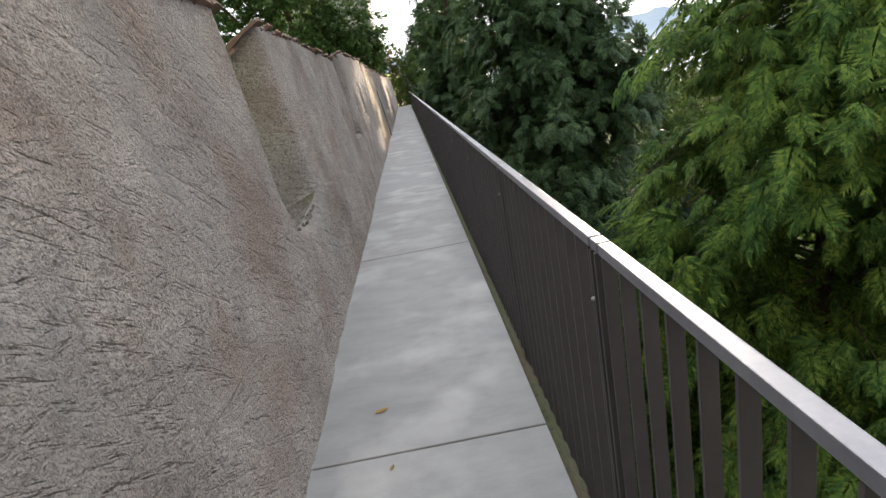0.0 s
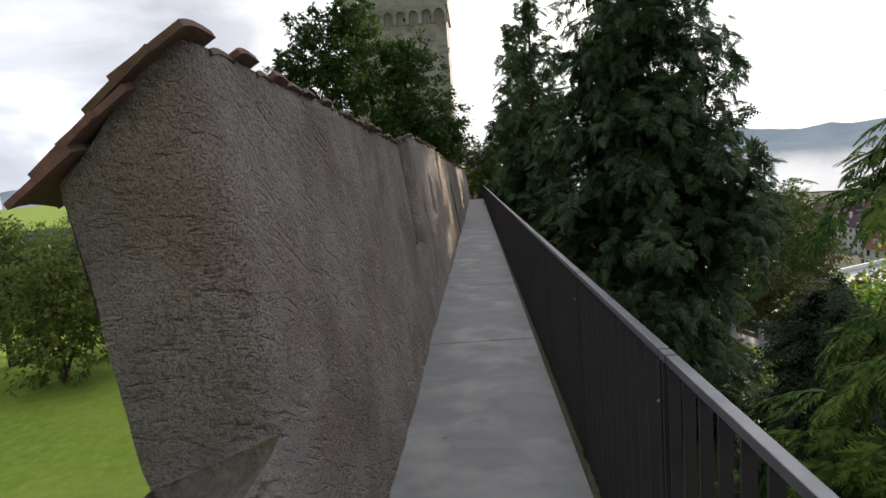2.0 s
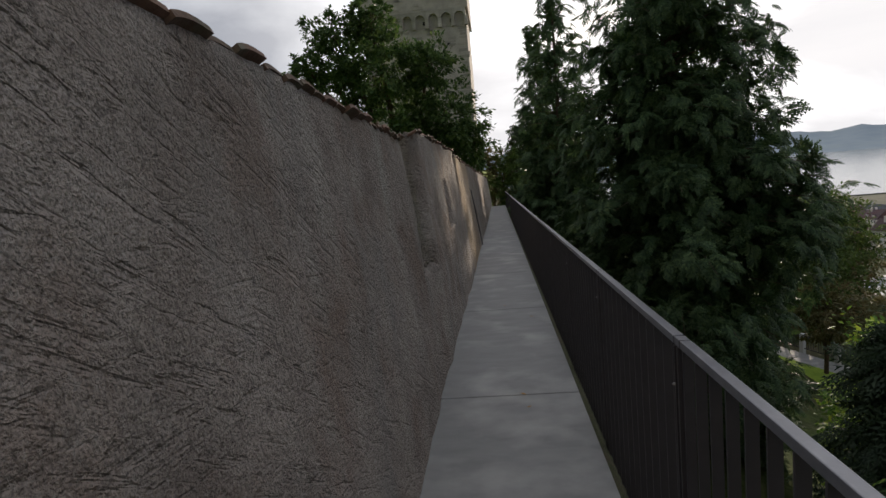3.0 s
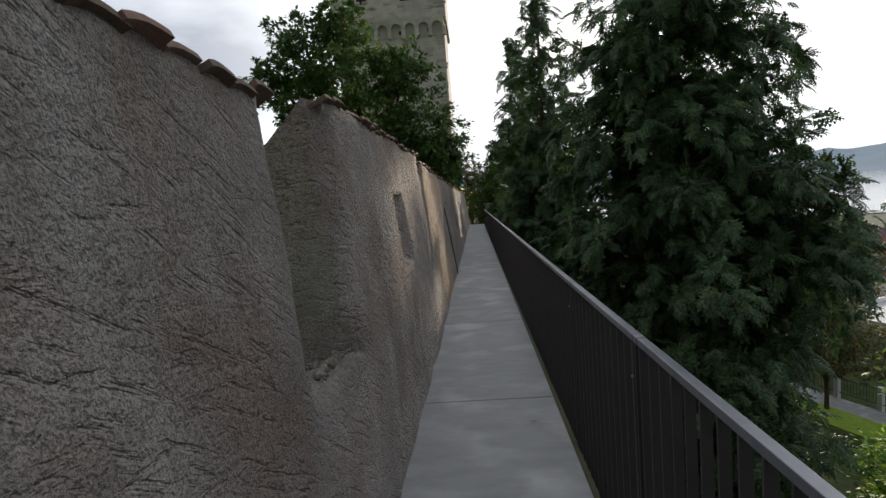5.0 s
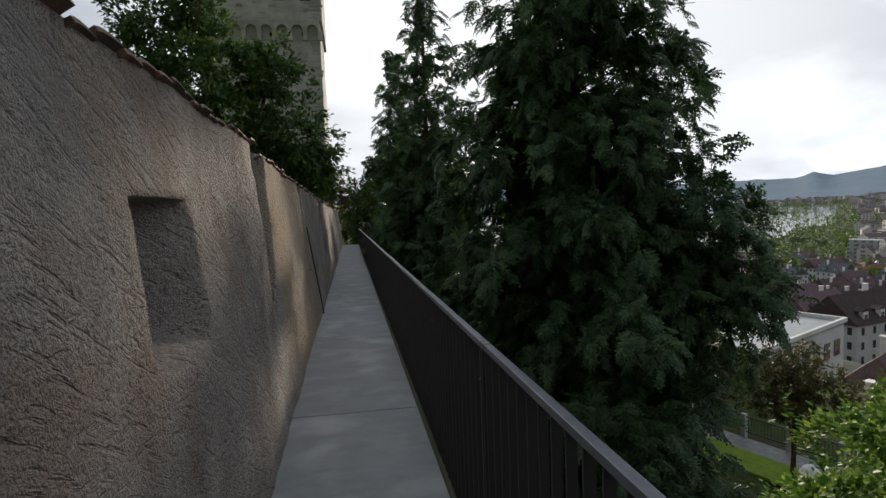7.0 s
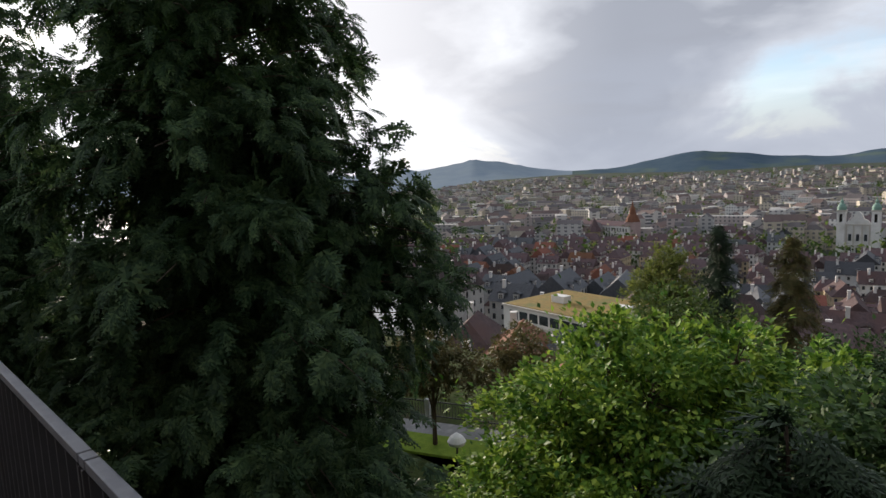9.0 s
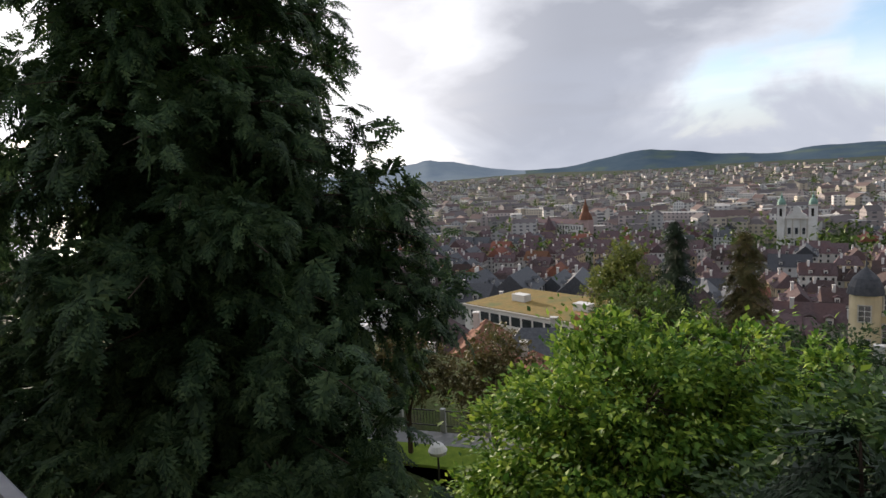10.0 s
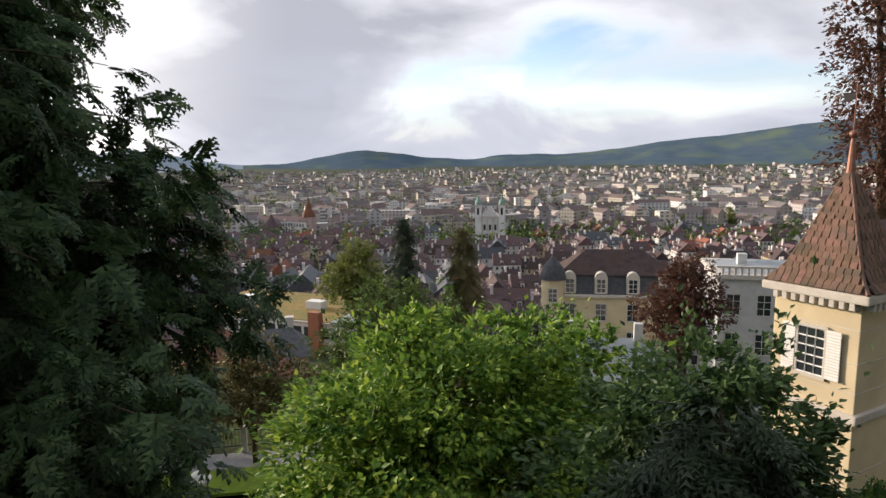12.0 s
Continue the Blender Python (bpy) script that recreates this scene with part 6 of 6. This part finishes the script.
# ---- road, verge and fence below the wall ----
def build_road():
    d = Vector((2.4, -5.7, 0)).normalized()
    side = Vector((-d.y, d.x, 0))  # towards the town

    def strip(name, a, b, lift_z, material, label, category):
        vs, fs = [], []
        n = 60
        for i in range(n + 1):
            c = Vector((17.4, 33.0, 0)) + d * (-30 + i)
            for o in (a, b):
                p = c + side * o
                vs.append((p.x, p.y, -10.9 + lift_z))
        for i in range(n):
            fs.append((2 * i, 2 * i + 1, 2 * i + 3, 2 * i + 2))
        bm = bmesh.new()
        me = data_mesh(name, vs, fs)
        bm.from_mesh(me)
        bmesh.ops.solidify(bm, geom=bm.faces[:], thickness=-0.6)
        bpy.data.meshes.remove(me)
        return tagged(part(name, bm, material), label, category, kind="structure")

    strip("road", -4.6, -0.9, -0.10, ASPHALT, "narrow grey asphalt lane below the wall", "road")
    strip("verge", -0.9, 1.0, 0.02, LAWN, "strip of mown grass beside the lane", "grass")
    strip("kerb_path", 1.0, 2.4, 0.0, CONCRETE, "pale path behind the verge", "path")
    for k in range(-9, 10):
        p = Vector((17.4, 33.0, -10.9)) + d * (k * 2.2) + side * 2.5
        f = empty("fence_bay", Matrix.Translation(p) @ d.to_track_quat("X", "Z").to_matrix().to_4x4())
        part("post", box(-0.12, 0.12, -0.12, 0.12, -0.5, 1.15, 0.02), GREYW, f)
        for z in (0.25, 1.0):
            part("rail", box(0.1, 2.12, -0.02, 0.02, z, z + 0.05), STEEL, f)
        for i in range(12):
            part("bar", box(0.22 + i * 0.16, 0.235 + i * 0.16, -0.01, 0.01, 0.25, 1.02), STEEL, f)
        tagged(f, "low iron fence bay with a stone post beside the lane", "fence", "fence bays")


build_road()


def build_lamp():
    t = empty("street_lamp", pose(14.6, 26.9, -11.2))
    part("pole", tube(0.05, 0.035, 0, 3.0, 10), STEEL, t)
    b = bmesh.new()
    for (a, z0), (e, z1) in zip(((0.30, 3.0), (0.34, 3.12), (0.22, 3.3)), ((0.34, 3.12), (0.22, 3.3), (0.05, 3.42))):
        add_tube(b, a, e, z0, z1, 16)
    part("shade", b, PAINTW, t, "white disc-shaped lamp head")
    tagged(t, "slim street lamp with a white disc head", "lamp")


build_lamp()


# ---- closes the place behind: an unseen tower added to cut light from there ----
def build_rear_blocker():
    t = empty("gate_tower", pose(-1.2, -9.3, -9))
    part("shaft", box(-4.5, 4.5, -4.2, 4.2, 0, 30, 0.05), STONE, t)
    part("door", box(0.75, 1.70, 4.19, 4.24, 9.1, 11.15, 0.01), STEEL, t)
    tagged(t, "unseen plain stone tower added behind the walkway's start", "tower")


build_rear_blocker()


# ---- small things ----
def build_rubble(y0, y1, seed):
    rng = random.Random(seed)
    bm = bmesh.new()
    for k in range(420):
        y = y0 + (y1 - y0) * rng.uniform(0.04, 0.985)
        u = rng.random() ** 1.3
        x = front_x(sill_h(y)) - 0.03 - 0.56 * u
        r = rng.uniform(0.004, 0.013) * (2.2 if rng.random() < 0.10 else 1)
        z = floor_z(y) + sill_h(y) - 0.16 * u + r * 0.2
        g = bmesh.ops.create_icosphere(bm, subdivisions=1, radius=r, matrix=pose(x, y, z, rng.uniform(0, 90), rng.uniform(0, 90), 0))
        for v in g["verts"]:
            v.co += Vector((rng.uniform(-1, 1), rng.uniform(-1, 1), rng.uniform(-1, 1))) * r * 0.25
    tagged(part("rubble", bm, RUBBLE), "loose grit and mortar crumbs on the wall gap's sill", "rubble", kind="stuff")


build_rubble(4.25, 5.08, 1)
build_rubble(9.7, 10.7, 2)


def dead_leaf(x, y, turn, s):
    bm = bmesh.new()
    prof = [(-1, 0), (-0.5, 0.32), (0.1, 0.42), (0.6, 0.25), (1.1, 0)]
    mid = [bm.verts.new((px * s, 0, 0.10 * s * abs(px))) for px, _ in prof]
    left = [bm.verts.new((px * s, w * s, 0.25 * s * (w + 0.3 * px * px))) for px, w in prof[1:-1]]
    right = [bm.verts.new((px * s, -w * s, 0.20 * s * (w + 0.3 * px * px))) for px, w in prof[1:-1]]
    for row in (left, right):
        full = [mid[0]] + row + [mid[-1]]
        for a in range(4):
            q = [mid[a], mid[a + 1], full[a + 1], full[a]]
            bm.faces.new(list(dict.fromkeys(q)))
    ob = part("dead_leaf", bm, DEAD)
    ob.matrix_world = pose(x, y, floor_z(y) + 0.004, 0, 0, turn)
    tagged(ob, "small yellow-brown fallen leaf on the walkway slab", "leaf", "fallen leaves")


DEAD = mat("dead_leaf", (0.22, 0.15, 0.04), (0.30, 0.20, 0.06), 30, 0.8, vary=0.3, translucent=0.2)
for x, y, turn, s in ((-0.16, 3.35, 20, 0.035), (-0.1, 2.9, 70, 0.02), (0.15, 9.0, 130, 0.03), (0.18, 8.75, 30, 0.02), (0.35, 11.5, 10, 0.025), (0.05, 12.2, 60, 0.02), (-0.2, 6.9, 200, 0.02)):
    dead_leaf(x, y, turn, s)


def build_cable():
    pts = [(19.72, 1.46), (19.76, 1.30), (19.82, 1.15), (19.9, 0.95), (20.05, 0.7), (20.2, 0.45), (20.3, 0.2), (20.3, 0.0)]
    path = [(Vector((front_x(h) + 0.02, y, floor_z(y) + h)), 0.012) for y, h in pts]
    tagged(part("cable", limb_mesh([path]), STEEL), "thin dark cable hanging down the wall", "cable")


build_cable()
